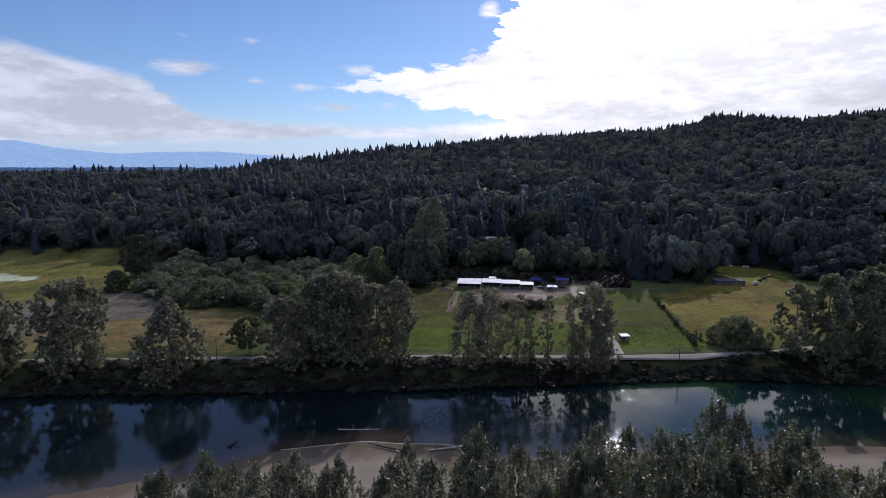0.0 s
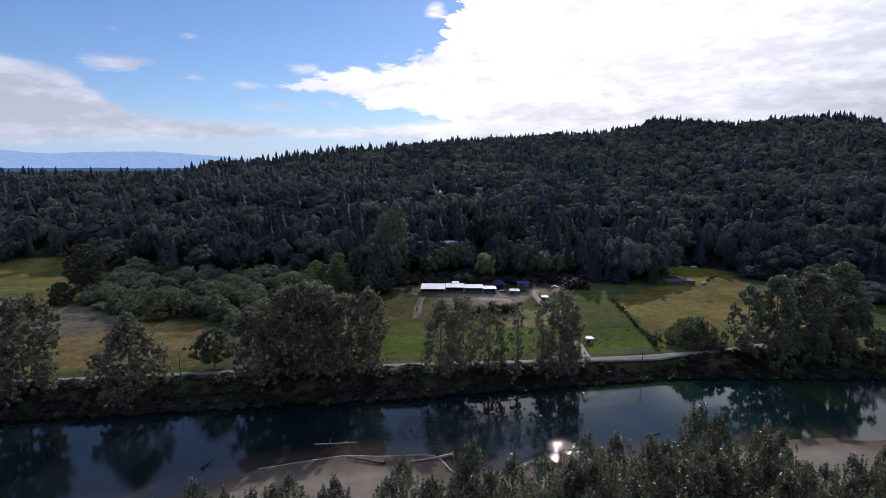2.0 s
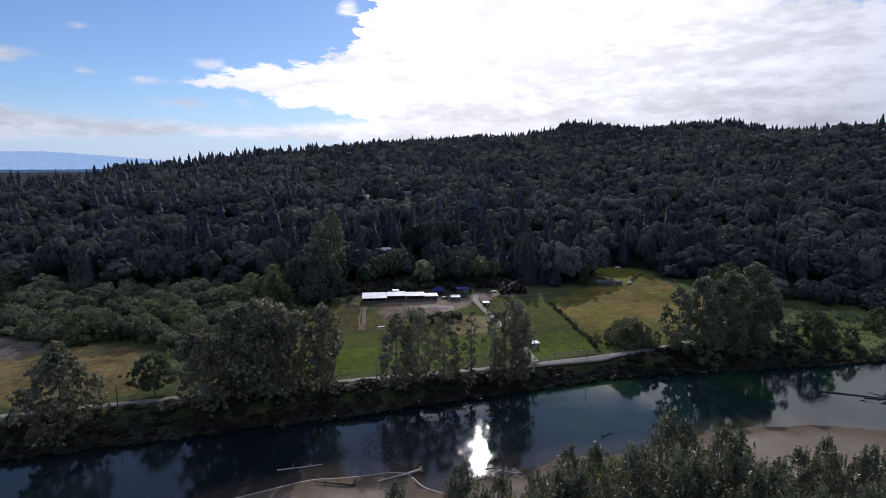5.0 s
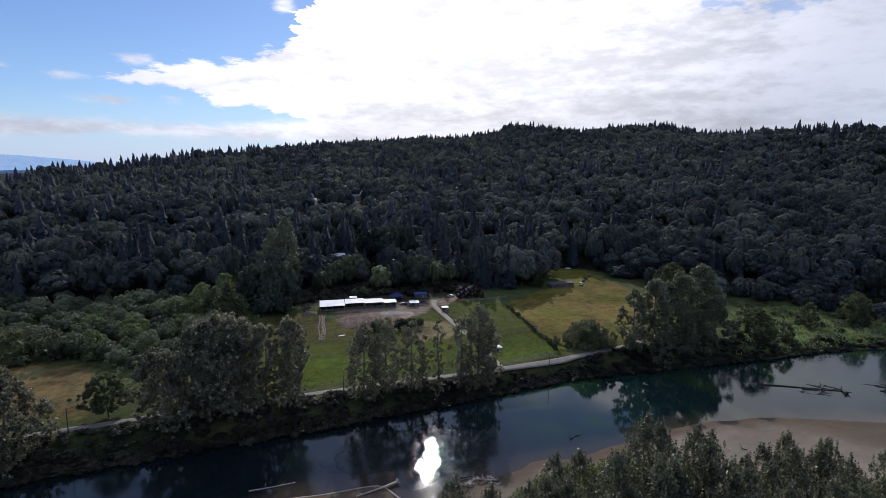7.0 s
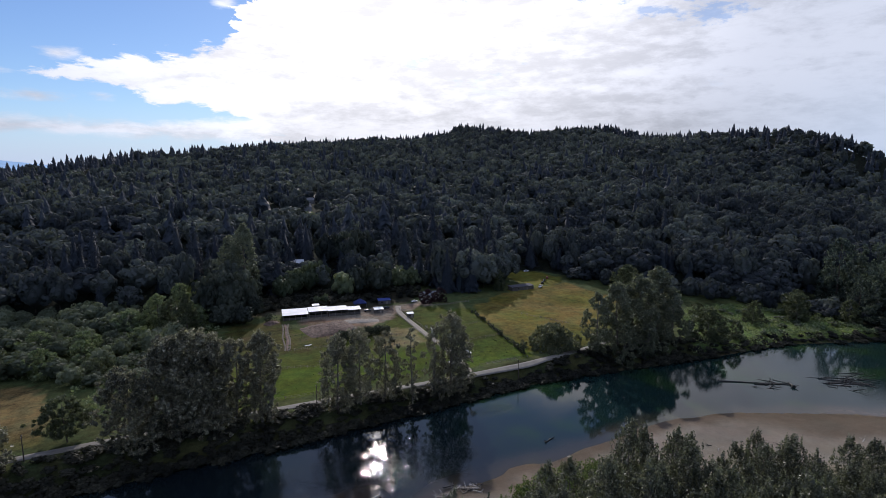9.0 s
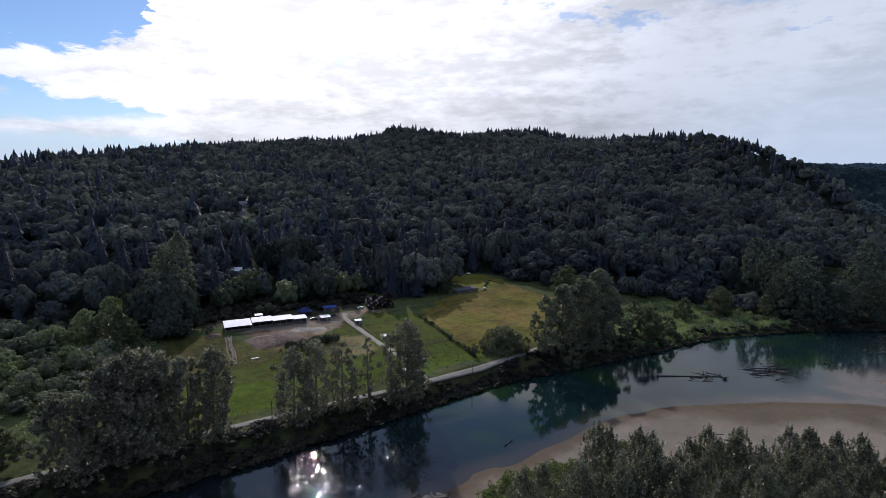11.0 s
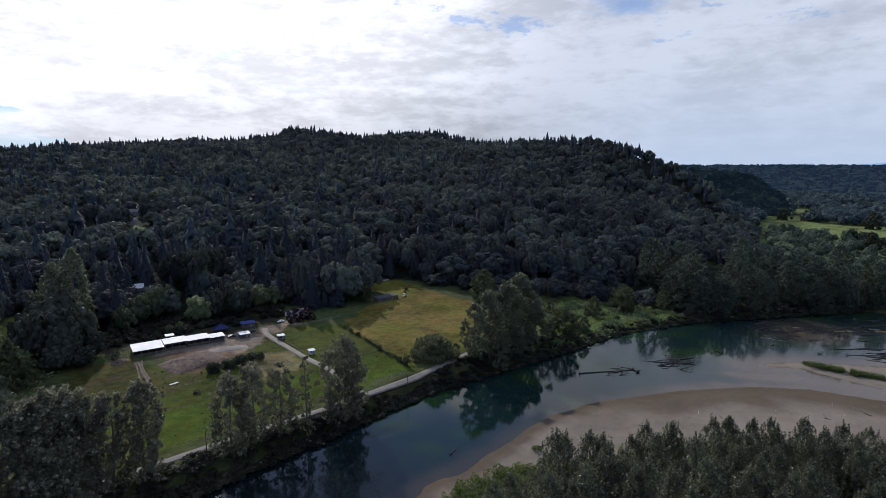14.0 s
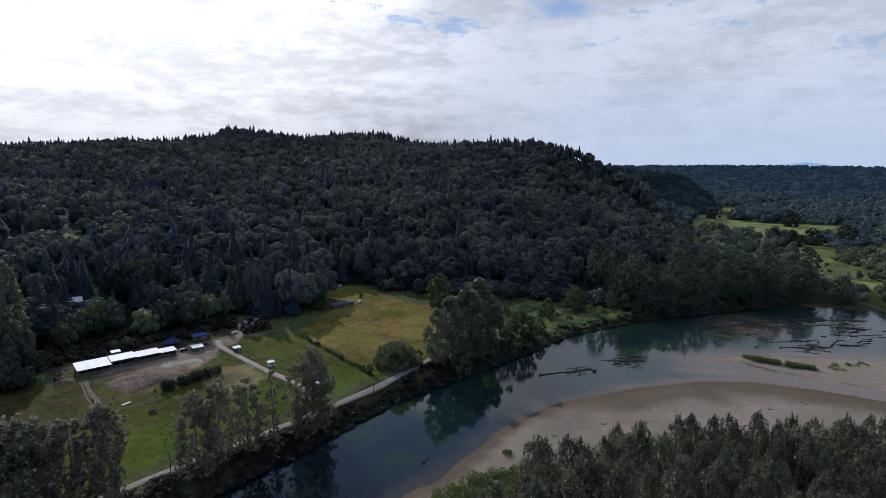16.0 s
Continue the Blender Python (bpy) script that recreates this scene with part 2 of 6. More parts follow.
WET_WOOD = plain("wet_driftwood", (0.014, 0.012, 0.010), (0.040, 0.032, 0.026), 0.5, 0.75, relief=0.03)
ROOF_WHITE = plain("white_sheet_roof", (0.46, 0.48, 0.50), (0.68, 0.69, 0.71), 0.15, 0.6, relief=0.0)
ROOF_GREY = plain("grey_shingle_roof", (0.10, 0.10, 0.11), (0.2, 0.2, 0.21), 0.5, 0.8, relief=0.02)
# the long shed's roof, coloured dark because it lies in shade
ROOF_DARK = plain("shade_dark_roof", (0.045, 0.042, 0.050), (0.085, 0.080, 0.090), 0.5, 0.9, relief=0.02)
WALL_DARK = plain("dark_board_wall", (0.07, 0.06, 0.055), (0.14, 0.12, 0.1), 0.4, 0.85, relief=0.02)
WALL_PALE = plain("pale_painted_boards", (0.55, 0.54, 0.5), (0.7, 0.69, 0.66), 0.4, 0.7)
WALL_STONE = plain("grey_block_wall", (0.17, 0.17, 0.18), (0.28, 0.28, 0.29), 0.4, 0.9, relief=0.03)
TARP_BLUE = plain("blue_tarpaulin", (0.026, 0.045, 0.19), (0.04, 0.07, 0.26), 0.6, 0.5)
WHITE_PAINT = plain("white_car_paint", (0.75, 0.76, 0.78), (0.82, 0.82, 0.83), 0.5, 0.25)
DARK_PAINT = plain("dark_car_paint", (0.02, 0.022, 0.028), (0.05, 0.05, 0.06), 0.5, 0.3)
RED_PAINT = plain("dull_red_paint", (0.25, 0.04, 0.03), (0.33, 0.06, 0.04), 0.5, 0.4)
GLASS = plain("dark_window_glass", (0.015, 0.018, 0.022), (0.03, 0.035, 0.04), 0.5, 0.08)
RUBBER = plain("black_rubber", (0.015, 0.015, 0.015), (0.03, 0.03, 0.03), 2.0, 0.9)
METAL = plain("dull_steel", (0.3, 0.3, 0.3), (0.45, 0.45, 0.44), 1.0, 0.45, 0.8)

LEAF_POPLAR = leaf("poplar_leaves", (0.033, 0.034, 0.026), (0.440, 0.415, 0.310), 0.38, 0.50, 0.07, 0.45)
LEAF_STAND = leaf("young_cottonwood_leaves", (0.025, 0.029, 0.021), (0.230, 0.238, 0.170), 0.40, 0.40, 0.07, 0.45)
LEAF_BUSH = leaf("shrub_leaves", (0.038, 0.048, 0.027), (0.165, 0.180, 0.105), 0.38, 0.5, 0.12, 0.25)
LEAF_OLIVE = leaf("olive_bush_leaves", (0.050, 0.058, 0.036), (0.250, 0.260, 0.160), 0.38, 0.5, 0.12, 0.25)
LEAF_GREEN = leaf("fresh_green_leaves", (0.046, 0.072, 0.022), (0.185, 0.220, 0.080), 0.40, 0.5, 0.2, 0.25)
LEAF_DARK = leaf("dark_tree_leaves", (0.023, 0.029, 0.021), (0.095, 0.105, 0.075), 0.28, 0.5, 0.07, 0.2)
# distance haze put into the hill maples' lifted, bluish tones
LEAF_MAPLE = leaf("hazed_hill_maple_leaves", (0.036, 0.043, 0.049), (0.140, 0.157, 0.137), 0.36, 0.7, 0.009, 0.05, True)
# valley haze put into the leaf colour as lifted blue
LEAF_VALLEY = leaf("hazed_valley_leaves", (0.042, 0.062, 0.078), (0.125, 0.160, 0.165), 0.36, 0.6, 0.01, 0.1, True)
LEAF_CLUMP = leaf("green_cottonwood_leaves", (0.036, 0.044, 0.031), (0.350, 0.362, 0.250), 0.40, 0.40, 0.07, 0.45)
LEAF_PALE = leaf("pale_cottonwood_leaves", (0.050, 0.060, 0.042), (0.330, 0.350, 0.270), 0.40, 0.5, 0.07, 0.3)
LEAF_MARSH = leaf("rank_marsh_leaves", (0.080, 0.108, 0.054), (0.265, 0.300, 0.180), 0.40, 0.55, 0.2, 0.15)
LEAF_RIVER = leaf("riverside_tree_leaves", (0.034, 0.046, 0.044), (0.178, 0.210, 0.165), 0.34, 0.6, 0.05, 0.12)
LEAF_RIVER_TONE = leaf("lowland_tree_leaves", (0.050, 0.068, 0.052), (0.225, 0.265, 0.178), 0.34, 0.6, 0.03, 0.12, True)
LEAF_WILLOW = leaf("willow_leaves", (0.054, 0.066, 0.042), (0.215, 0.238, 0.145), 0.34, 0.6, 0.03, 0.12, True)
# the river bank's shade is put into these very dark brush colours
LEAF_BRUSH = leaf("shade_dark_brush_leaves", (0.014, 0.015, 0.012), (0.078, 0.075, 0.050), 0.30, 0.6, 0.03, 0.12, True)
LEAF_GROVE = leaf("farmyard_tree_leaves", (0.056, 0.072, 0.040), (0.350, 0.385, 0.200), 0.38, 0.55, 0.05, 0.2, True)
# unlit near side of these trees put into the leaf colour
LEAF_SHADE = leaf("shade_darkened_tree_leaves", (0.018, 0.023, 0.020), (0.092, 0.106, 0.078), 0.30, 0.55, 0.05, 0.15, True)
# firs: haze over the hill mixed into the blue-grey colour
LEAF_FIR = leaf("hazed_fir_needles", (0.030, 0.037, 0.045), (0.054, 0.065, 0.070), 0.10, 0.7, 0.04, 0.05, True)
LEAF_PLUM = leaf("purple_plum_leaves", (0.019, 0.009, 0.010), (0.058, 0.022, 0.026), 0.25, 0.5)
LEAF_GREEN_TONE = leaf("coarse_grass", (0.030, 0.048, 0.010), (0.095, 0.125, 0.030), 0.3, 0.6, 0.03, 0.1, True)
# ---- the lie of the land ----
FAR_BANK = [(-5200, -500), (-1500, 120), (-500, 188), (-168, 202), (-84, 205), (-10, 208), (50, 213), (110, 219), (165, 213), (216, 208),
            (271, 205), (332, 183), (400, 142), (460, 105), (485, 46), (560, -80), (700, -400), (1200, -1500), (1500, -5200)]
NEAR_BANK = [(1100, -5200), (800, -1500), (330, -400), (275, -120), (268, 35), (263, 62), (253, 92), (236, 113), (204, 136), (161, 158), (129, 164), (100, 161),
             (70, 157.5), (57, 160.4), (43, 155.5), (37, 156.8), (30, 157), (20.5, 153), (13, 150), (7.5, 153.5), (5, 164.7), (-4, 164.9), (-15, 164.8), (-24, 167), (-50, 161), (-70, 149), (-108, 135), (-200, 100), (-500, 40), (-1500, -200), (-5200, -900)]
ISLET = [(266, 125), (282, 103), (279, 78), (283, 36), (292, -30), (330, -40), (340, 38), (312, 83), (288, 112)]
HILL_FOOT = [(-5000, 1200), (-1500, 640), (-900, 560), (-520, 470), (-330, 440), (-200, 420), (-90, 395), (20, 392), (110, 388), (170, 412), (235, 405),
             (262, 350), (300, 300), (350, 268), (430, 235), (520, 262), (600, 295), (700, 325), (920, 372), (1300, 460), (2600, 1000), (2600, 4900), (-5000, 4900)]
RIDGE = [(-2500, 1300, 40), (-1100, 1000, 60), (-319, 858, 72), (-288, 972, 84), (-165, 1147, 109), (60, 1352, 137), (341, 1458, 163), (515, 1455, 169), (629, 1407, 181), (660, 1392, 203), (734, 1353, 202), (722, 1302, 185), (809, 1247, 183), (876, 1199, 188), (958, 1132, 192), (948, 1073, 176), (956, 925, 159), (950, 837, 159), (973, 792, 166), (1002, 696, 163), (968, 598, 147), (943, 515, 117), (929, 452, 97), (901, 388, 63), (885, 344, 29)]


def line_distance(x, y, pts, closed=False):
    """Distance of the points (x, y) from a polyline."""
    best = np.full(x.shape, 1e9)
    n = len(pts)
    for i in range(n if closed else n - 1):
        ax, ay = pts[i][:2]
        bx, by = pts[(i + 1) % n][:2]
        dx, dy = bx - ax, by - ay
        k = np.clip(((x - ax) * dx + (y - ay) * dy) / (dx * dx + dy * dy), 0, 1)
        best = np.minimum(best, np.hypot(x - ax - k * dx, y - ay - k * dy))
    return best


def inside(x, y, pts):
    """Whether the points (x, y) lie in a polygon."""
    hit = np.zeros(x.shape, bool)
    for i in range(len(pts)):
        (ax, ay), (bx, by) = pts[i - 1][:2], pts[i][:2]
        if ay != by:
            hit ^= ((ay > y) != (by > y)) & (x < (bx - ax) * (y - ay) / (by - ay) + ax)
    return hit


def smooth(a, b, v):
    k = np.clip((v - a) / (b - a), 0, 1)
    return k * k * (3 - 2 * k)


def waves(x, y, size, seed=0):
    """Cheap smooth unevenness between about -1 and 1."""
    r, total = random.Random(seed), 0
    for i in range(6):
        a, f, p = r.uniform(0, 6.28), 6.28 / size * r.uniform(0.6, 1.7), r.uniform(0, 6.28)
        total = total + np.sin(f * (x * math.cos(a) + y * math.sin(a)) + p)
    return total / 3.2


SHOALS = [(350, 128, 26, 5, -38), (385, 104, 20, 4, -40), (405, 84, 22, 5, -45), (432, 62, 18, 5, -40)]  # x, y, half length, half width, turn
RIVER = FAR_BANK + NEAR_BANK


RIDGE_MARKS = []
for (ax, ay, az), (bx, by, bz) in zip(RIDGE[1:], RIDGE[2:]):
    steps = max(1, round(math.hypot(bx - ax, by - ay) / 25))
    RIDGE_MARKS += [(ax + (bx - ax) * q / steps, ay + (by - ay) * q / steps, az + (bz - az) * q / steps) for q in range(steps)]
RIDGE_MARKS.append(RIDGE[-1])


def ground(x, y):
    """Height of the ground at the points (x, y)."""
    x, y = np.asarray(x, float), np.asarray(y, float)
    far, near = line_distance(x, y, FAR_BANK), line_distance(x, y, NEAR_BANK)
    wet = inside(x, y, RIVER)
    north = (~wet) & (far < near)
    plain = 7.0 + 0.036 * np.clip(y - 236, 0, 260) * smooth(-3000, -300, -np.abs(x - 50)) + 0.25 * waves(x, y, 60, 3) * smooth(20, 60, far)
    rise = smooth(0, 11, far) * (1 - 0.55 * smooth(190, 260, x) * (1 - smooth(20, 90, far)))
    land_n = plain * rise
    bar = 0.9 * smooth(0, 14, near) + 2.0 * smooth(22, 60, near) + 0.12 * waves(x, y, 25, 5) * smooth(4, 15, near)
    bar = bar - 0.75 * np.exp(-(((x + 27) / 11) ** 2 + ((y - 154 - 0.12 * (x + 27)) / 3.4) ** 2))
    hill_in = inside(x, y, HILL_FOOT)
    foot = line_distance(x, y, HILL_FOOT[:-2])
    ridge = line_distance(x, y, RIDGE)
    weight, top = np.zeros(x.shape), np.zeros(x.shape)
    for rx, ry, rz in RIDGE_MARKS:
        share = 1 / ((x - rx) ** 2 + (y - ry) ** 2 + 300) ** 1.8
        weight, top = weight + share, top + share * rz
    top = top / weight
    k = np.where(hill_in, foot / (foot + ridge + 1), 0) ** 0.85
    lumps = (2.2 * waves(x, y, 190, 8) + 1.4 * waves(x, y, 90, 9)) * smooth(30, 200, foot) * np.where(hill_in, 1, 0)
    hill = k * np.maximum(top - land_n, 0) * smooth(0, 20, foot) + lumps
    z = np.where(north, land_n + np.where(hill_in, hill, 0), bar)
    bed = -np.minimum(np.minimum(far, near) * 0.12, 2.5)
    z = np.where(wet, bed, z)
    isle = line_distance(x, y, ISLET, True)
    on = inside(x, y, ISLET)
    z = np.where(wet & on, 0.7 * smooth(0, 9, isle), np.where(wet & (isle < 30), np.maximum(z, -isle * 0.05), z))
    for sx, sy, long_, wide, turned in SHOALS:
        c, s = math.cos(radians(turned)), math.sin(radians(turned))
        u, v = ((x - sx) * c + (y - sy) * s) / long_, ((y - sy) * c - (x - sx) * s) / wide
        z = np.where(wet, np.maximum(z, 0.16 - 0.3 * (u * u + v * v) + 0.05 * waves(x, y, 9, 77)), z)
    return z


# ---- building helpers ----


def thing(name, at, label, category, group="", turn_=0.0, size=1.0):
    ob = new(name)
    ob.empty_display_size = 0.5
    ob.matrix_basis = pose(*at, 0, 0, turn_) @ Matrix.Scale(size, 4)
    return tagged(ob, label, category, group)


def mesh_of(name, verts, faces, mat):
    """A mesh from arrays: verts (n, 3), and faces, a list of (m, k) index arrays."""
    me = bpy.data.meshes.new(name)
    faces = [np.asarray(f, np.int32) for f in (faces if isinstance(faces, list) else [faces]) if len(f)]
    me.vertices.add(len(verts))
    me.vertices.foreach_set("co", np.asarray(verts, np.float32).ravel())
    loops = np.concatenate([f.ravel() for f in faces])
    sizes = np.concatenate([np.full(len(f), f.shape[1], np.int32) for f in faces])
    me.loops.add(len(loops))
    me.loops.foreach_set("vertex_index", loops)
    me.polygons.add(len(sizes))
    me.polygons.foreach_set("loop_start", np.concatenate([[0], np.cumsum(sizes)[:-1]]).astype(np.int32))
    me.materials.append(mat)
    me.update(calc_edges=True)
    return me


def part(name, bm, material_, parent, label=""):
    """Links a bmesh, or a mesh, as one mesh object under a thing or a part."""
    if isinstance(bm, bmesh.types.BMesh):
        me = bpy.data.meshes.new(name)
        bm.to_mesh(me)
        bm.free()
        me.materials.append(material_)
    else:
        me = bm
    ob = new(name, me)
    ob.parent = parent
    return tagged(ob, label) if label else ob


def block(bm, at, size, turn_=(0, 0, 0), bevel=0.0):
    """A box of that size with its middle at that place."""
    got = bmesh.ops.create_cube(bm, size=1, matrix=pose(*at, *turn_) @ Matrix.Diagonal((*size, 1)))
    if bevel:
        edges = {e for v in got["verts"] for e in v.link_edges}
        bmesh.ops.bevel(bm, geom=list(edges), offset=bevel, segments=2, affect="EDGES", profile=0.5)
    return bm


def tube(points, radii, sides=6):
    """Arrays of a tapered tube along points."""
    points, verts, quads = np.asarray(points, float), [], []
    for i, p in enumerate(points):
        d = points[min(i + 1, len(points) - 1)] - points[max(i - 1, 0)]
        d = d / (np.linalg.norm(d) + 1e-9)
        u = np.cross(d, (0.31, 0.95, 0.05) if abs(d[2]) > 0.8 else (0, 0, 1))
        u = u / np.linalg.norm(u)
        w = np.cross(d, u)
        for k in range(sides):
            a = 2 * math.pi * k / sides
            verts.append(p + radii[i] * (math.cos(a) * u + math.sin(a) * w))
    for i in range(len(points) - 1):
        for k in range(sides):
            j = (k + 1) % sides
            quads.append((i * sides + k, i * sides + j, (i + 1) * sides + j, (i + 1) * sides + k))
    return np.array(verts), np.array(quads)


def joined(pieces):
    """Joins (verts, faces) arrays of equal face size."""
    vs, fs, n = [], [], 0
    for v, f in pieces:
        vs.append(v)
        fs.append(np.asarray(f) + n)
        n += len(v)
    return np.concatenate(vs), np.concatenate(fs)


def sprays(rng, centre, radius, count, size, upright=0.3, shell=0.55, facing=0.0, sides=4, slim=0.45):
    """Leaf sprays: small quads or triangles strewn through clumps, facing outwards as told. centre (n, 3), radius (n, 3)."""
    centre = np.asarray(centre, float)
    radius = np.asarray(radius, float)
    share = radius.max(1) ** 2
    pick = rng.choice(len(centre), count, p=share / share.sum())
    d = rng.normal(size=(count, 3))
    d /= np.linalg.norm(d, axis=1)[:, None]
    r = shell + (1 - shell) * rng.random(count) ** 0.7
    p = centre[pick] + d * radius[pick] * r[:, None]
    along_ = rng.normal(size=(count, 3)) + np.array([0, 0, upright * 2.5])
    face = d * facing + rng.normal(size=(count, 3)) * (1 - facing) * 0.7
    along_ -= face * ((along_ * face).sum(1) / ((face * face).sum(1) + 1e-9))[:, None]
    along_ /= np.linalg.norm(along_, axis=1)[:, None] + 1e-9
    side = np.cross(face, along_)
    side /= np.linalg.norm(side, axis=1)[:, None] + 1e-9
    s = size * rng.uniform(0.55, 1.45, count)[:, None]
    a, b = along_ * s, side * s * slim
    if sides == 3:
        v = np.stack([p - a * 0.55 - b * 0.5, p + b - a * 0.1, p + a * 0.6 - b * 0.3], 1).reshape(-1, 3)
    else:
        v = np.stack([p - a * 0.5, p + b - a * 0.05, p + a * 0.6, p - b + a * 0.05], 1).reshape(-1, 3)
    return v, np.arange(count * sides).reshape(-1, sides)

# ---- the ground, one sheet to the horizon ----
PASTURE = [(-30, 234), (118, 236), (126, 322), (96, 338), (78, 336), (52, 300), (10, 330), (-25, 335)]
YARD = [(20, 343), (21, 336), (34, 330), (46, 318), (58, 314), (74, 328), (86, 336), (112, 345), (110, 352), (60, 349), (24, 346)]
SPOIL = [(20, 337), (19, 320), (22, 307), (30, 303), (46, 307), (58, 312), (50, 322), (34, 334)]
ROUGH_PASTURE = [(-30, 290), (20, 286), (32, 302), (14, 314), (8, 342), (-20, 345)]
HAY = [(126, 322), (117, 238), (150, 237), (188, 260), (234, 303), (230, 360), (204, 356), (178, 358), (140, 331)]
LAWN = [(196, 360), (206, 357), (232, 362), (236, 395), (219, 412), (196, 403)]
PADDOCK = [(50, 272), (72, 276), (78, 300), (62, 303), (50, 296)]
LEFT_HAY = [(-330, 232), (-92, 230), (-92, 262), (-104, 288), (-135, 300), (-190, 268), (-330, 225)]
TILLED = [(-330, 228), (-198, 250), (-140, 300), (-150, 306), (-186, 332), (-212, 322), (-330, 262)]
FAR_GREEN = [(-600, 300), (-330, 262), (-212, 322), (-195, 352), (-215, 400), (-262, 452), (-420, 465), (-600, 470)]
PALE_PATCH = [(-330, 380), (-311, 386), (-278, 372), (-276, 366), (-300, 358), (-340, 352)]
CLEARING = [(-43, 414), (-27, 410), (-22, 428), (-37, 436)]
HILL_LAWN = [(72, 618), (104, 616), (108, 648), (80, 652)]
MARSH = [(205, 213), (270, 207), (330, 190), (345, 215), (310, 258), (290, 268), (262, 270), (225, 240)]
MEADOW = [(779, 159), (838, 130), (776, 111), (660, 102), (628, 122), (707, 147)]
FAR_FIELDS = [[(1265, 402), (1479, 462), (1470, 371), (1372, 350)], [(1150, 330), (1104, 256), (1158, 149), (967, 151), (895, 207), (897, 261)],
              [(584, 114), (580, 87), (578, 50), (550, 49), (554, 85), (559, 108)], [(1900, 230), (2080, 190), (2080, 120), (1900, 140)]]


def growing(lo, hi, step, far, rate=1.08):
    mid = list(np.arange(lo, hi + step, step))
    a, b, s = [], [], step
    while not b or b[-1] < far:
        s = min(s * rate, 260)
        b.append((b[-1] if b else mid[-1]) + s)
        a.append((a[-1] if a else mid[0]) - s)
    return np.array(a[::-1] + mid + b)


def land():
    xs, ys = growing(-330, 345, 3.2, 4700), growing(60, 440, 3.2, 4700)
    X, Y = np.meshgrid(xs, ys)
    x, y = X.ravel(), Y.ravel()
    z = ground(x, y)
    n, m = len(xs), len(ys)
    i = (np.arange(m - 1)[:, None] * n + np.arange(n - 1)[None]).ravel()
    me = mesh_of("ground", np.stack([x, y, z], 1), np.stack([i, i + 1, i + n + 1, i + n], 1), LAND)
    near, far = line_distance(x, y, NEAR_BANK), line_distance(x, y, FAR_BANK)
    wet = inside(x, y, RIVER)
    south = (~wet) & (near < far)
    c = np.tile(np.array([0.060, 0.075, 0.030]), (len(x), 1))
    jx, jy = x + 2.5 * waves(x, y, 22, 11), y + 2.5 * waves(x, y, 18, 12)

    def lay(mask, colour, amount=1.0):
        a = (mask * amount)[:, None]
        c[:] = c * (1 - a) + np.array(colour) * a

    def field(poly, colour, amount=1.0, jitter=True):
        lay(inside(jx, jy, poly) if jitter else inside(x, y, poly), colour, amount)

    lay((x > 485) & ~south, (0.042, 0.055, 0.023))
    # tree shade behind the barn, put into the ground colour
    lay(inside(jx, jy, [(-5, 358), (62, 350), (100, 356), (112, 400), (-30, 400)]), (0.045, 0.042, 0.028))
    field(PASTURE, (0.058, 0.086, 0.011))
    lay(inside(jx, jy, PASTURE) & (y > 266), (0.054, 0.068, 0.013))
    field(ROUGH_PASTURE, (0.060, 0.060, 0.017))
    lay(inside(jx, jy, ROUGH_PASTURE), (0.085, 0.062, 0.038), 0.75 * np.clip(waves(x, y, 16, 71) - 0.2, 0, 1))
    field(HAY, (0.108, 0.105, 0.020))
    lay(inside(jx, jy, HAY), (0.150, 0.108, 0.036), np.clip(0.55 + 0.5 * waves(x, y, 45, 21), 0, 1) * smooth(250, 285, y) * (1 - smooth(345, 360, y) * 0.7))
    field(LAWN, (0.115, 0.115, 0.024))
    field(LEFT_HAY, (0.140, 0.108, 0.048))
    lay(inside(jx, jy, LEFT_HAY), (0.10, 0.105, 0.03), 0.7 * smooth(-246, -232, -y))
    field(TILLED, (0.12, 0.105, 0.088))
    field(FAR_GREEN, (0.122, 0.115, 0.035))
    field(PALE_PATCH, (0.34, 0.38, 0.28))
    field(CLEARING, (0.11, 0.13, 0.042))
    field(MARSH, (0.105, 0.145, 0.045))
    field(YARD, (0.22, 0.175, 0.14), 0.9)
    field(SPOIL, (0.13, 0.085, 0.06), 0.85)
    field(PADDOCK, (0.24, 0.19, 0.11), 0.55)
    lay(inside(jx, jy, [(480, 40), (560, 200), (640, 242), (900, 330), (1180, 400), (1180, 60), (900, -140), (600, -160)]), (0.085, 0.110, 0.042))
    field(MEADOW, (0.115, 0.145, 0.050))
    for f in FAR_FIELDS:
        field(f, (0.155, 0.19, 0.068))
    # near-black colour under the wood, so gaps between trees look dark
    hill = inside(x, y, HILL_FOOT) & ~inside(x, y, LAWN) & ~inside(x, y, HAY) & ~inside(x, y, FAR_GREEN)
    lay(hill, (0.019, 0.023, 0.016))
    field(HILL_LAWN, (0.14, 0.18, 0.06))
    field(CLEARING, (0.11, 0.13, 0.042))
    # ground at the river bend laid dark to hide gaps among its trees
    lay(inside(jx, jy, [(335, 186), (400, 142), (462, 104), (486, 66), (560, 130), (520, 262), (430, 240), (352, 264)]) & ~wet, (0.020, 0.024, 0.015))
    lay((~wet) & ~south & (far < 12) & ~inside(x, y, MARSH), (0.045, 0.050, 0.022))
    sand = np.clip(0.92 + 0.12 * waves(x, y, 30, 31), 0, 1)
    dry = 1 - smooth(34, 52, near + 5 * waves(x, y, 20, 32) - 26 * smooth(120, 200, x) + 8 * (x < 90) * (x > 30))
    lay(south, (0.06, 0.08, 0.03))
    lay(south, (0.240, 0.200, 0.160), dry * sand)
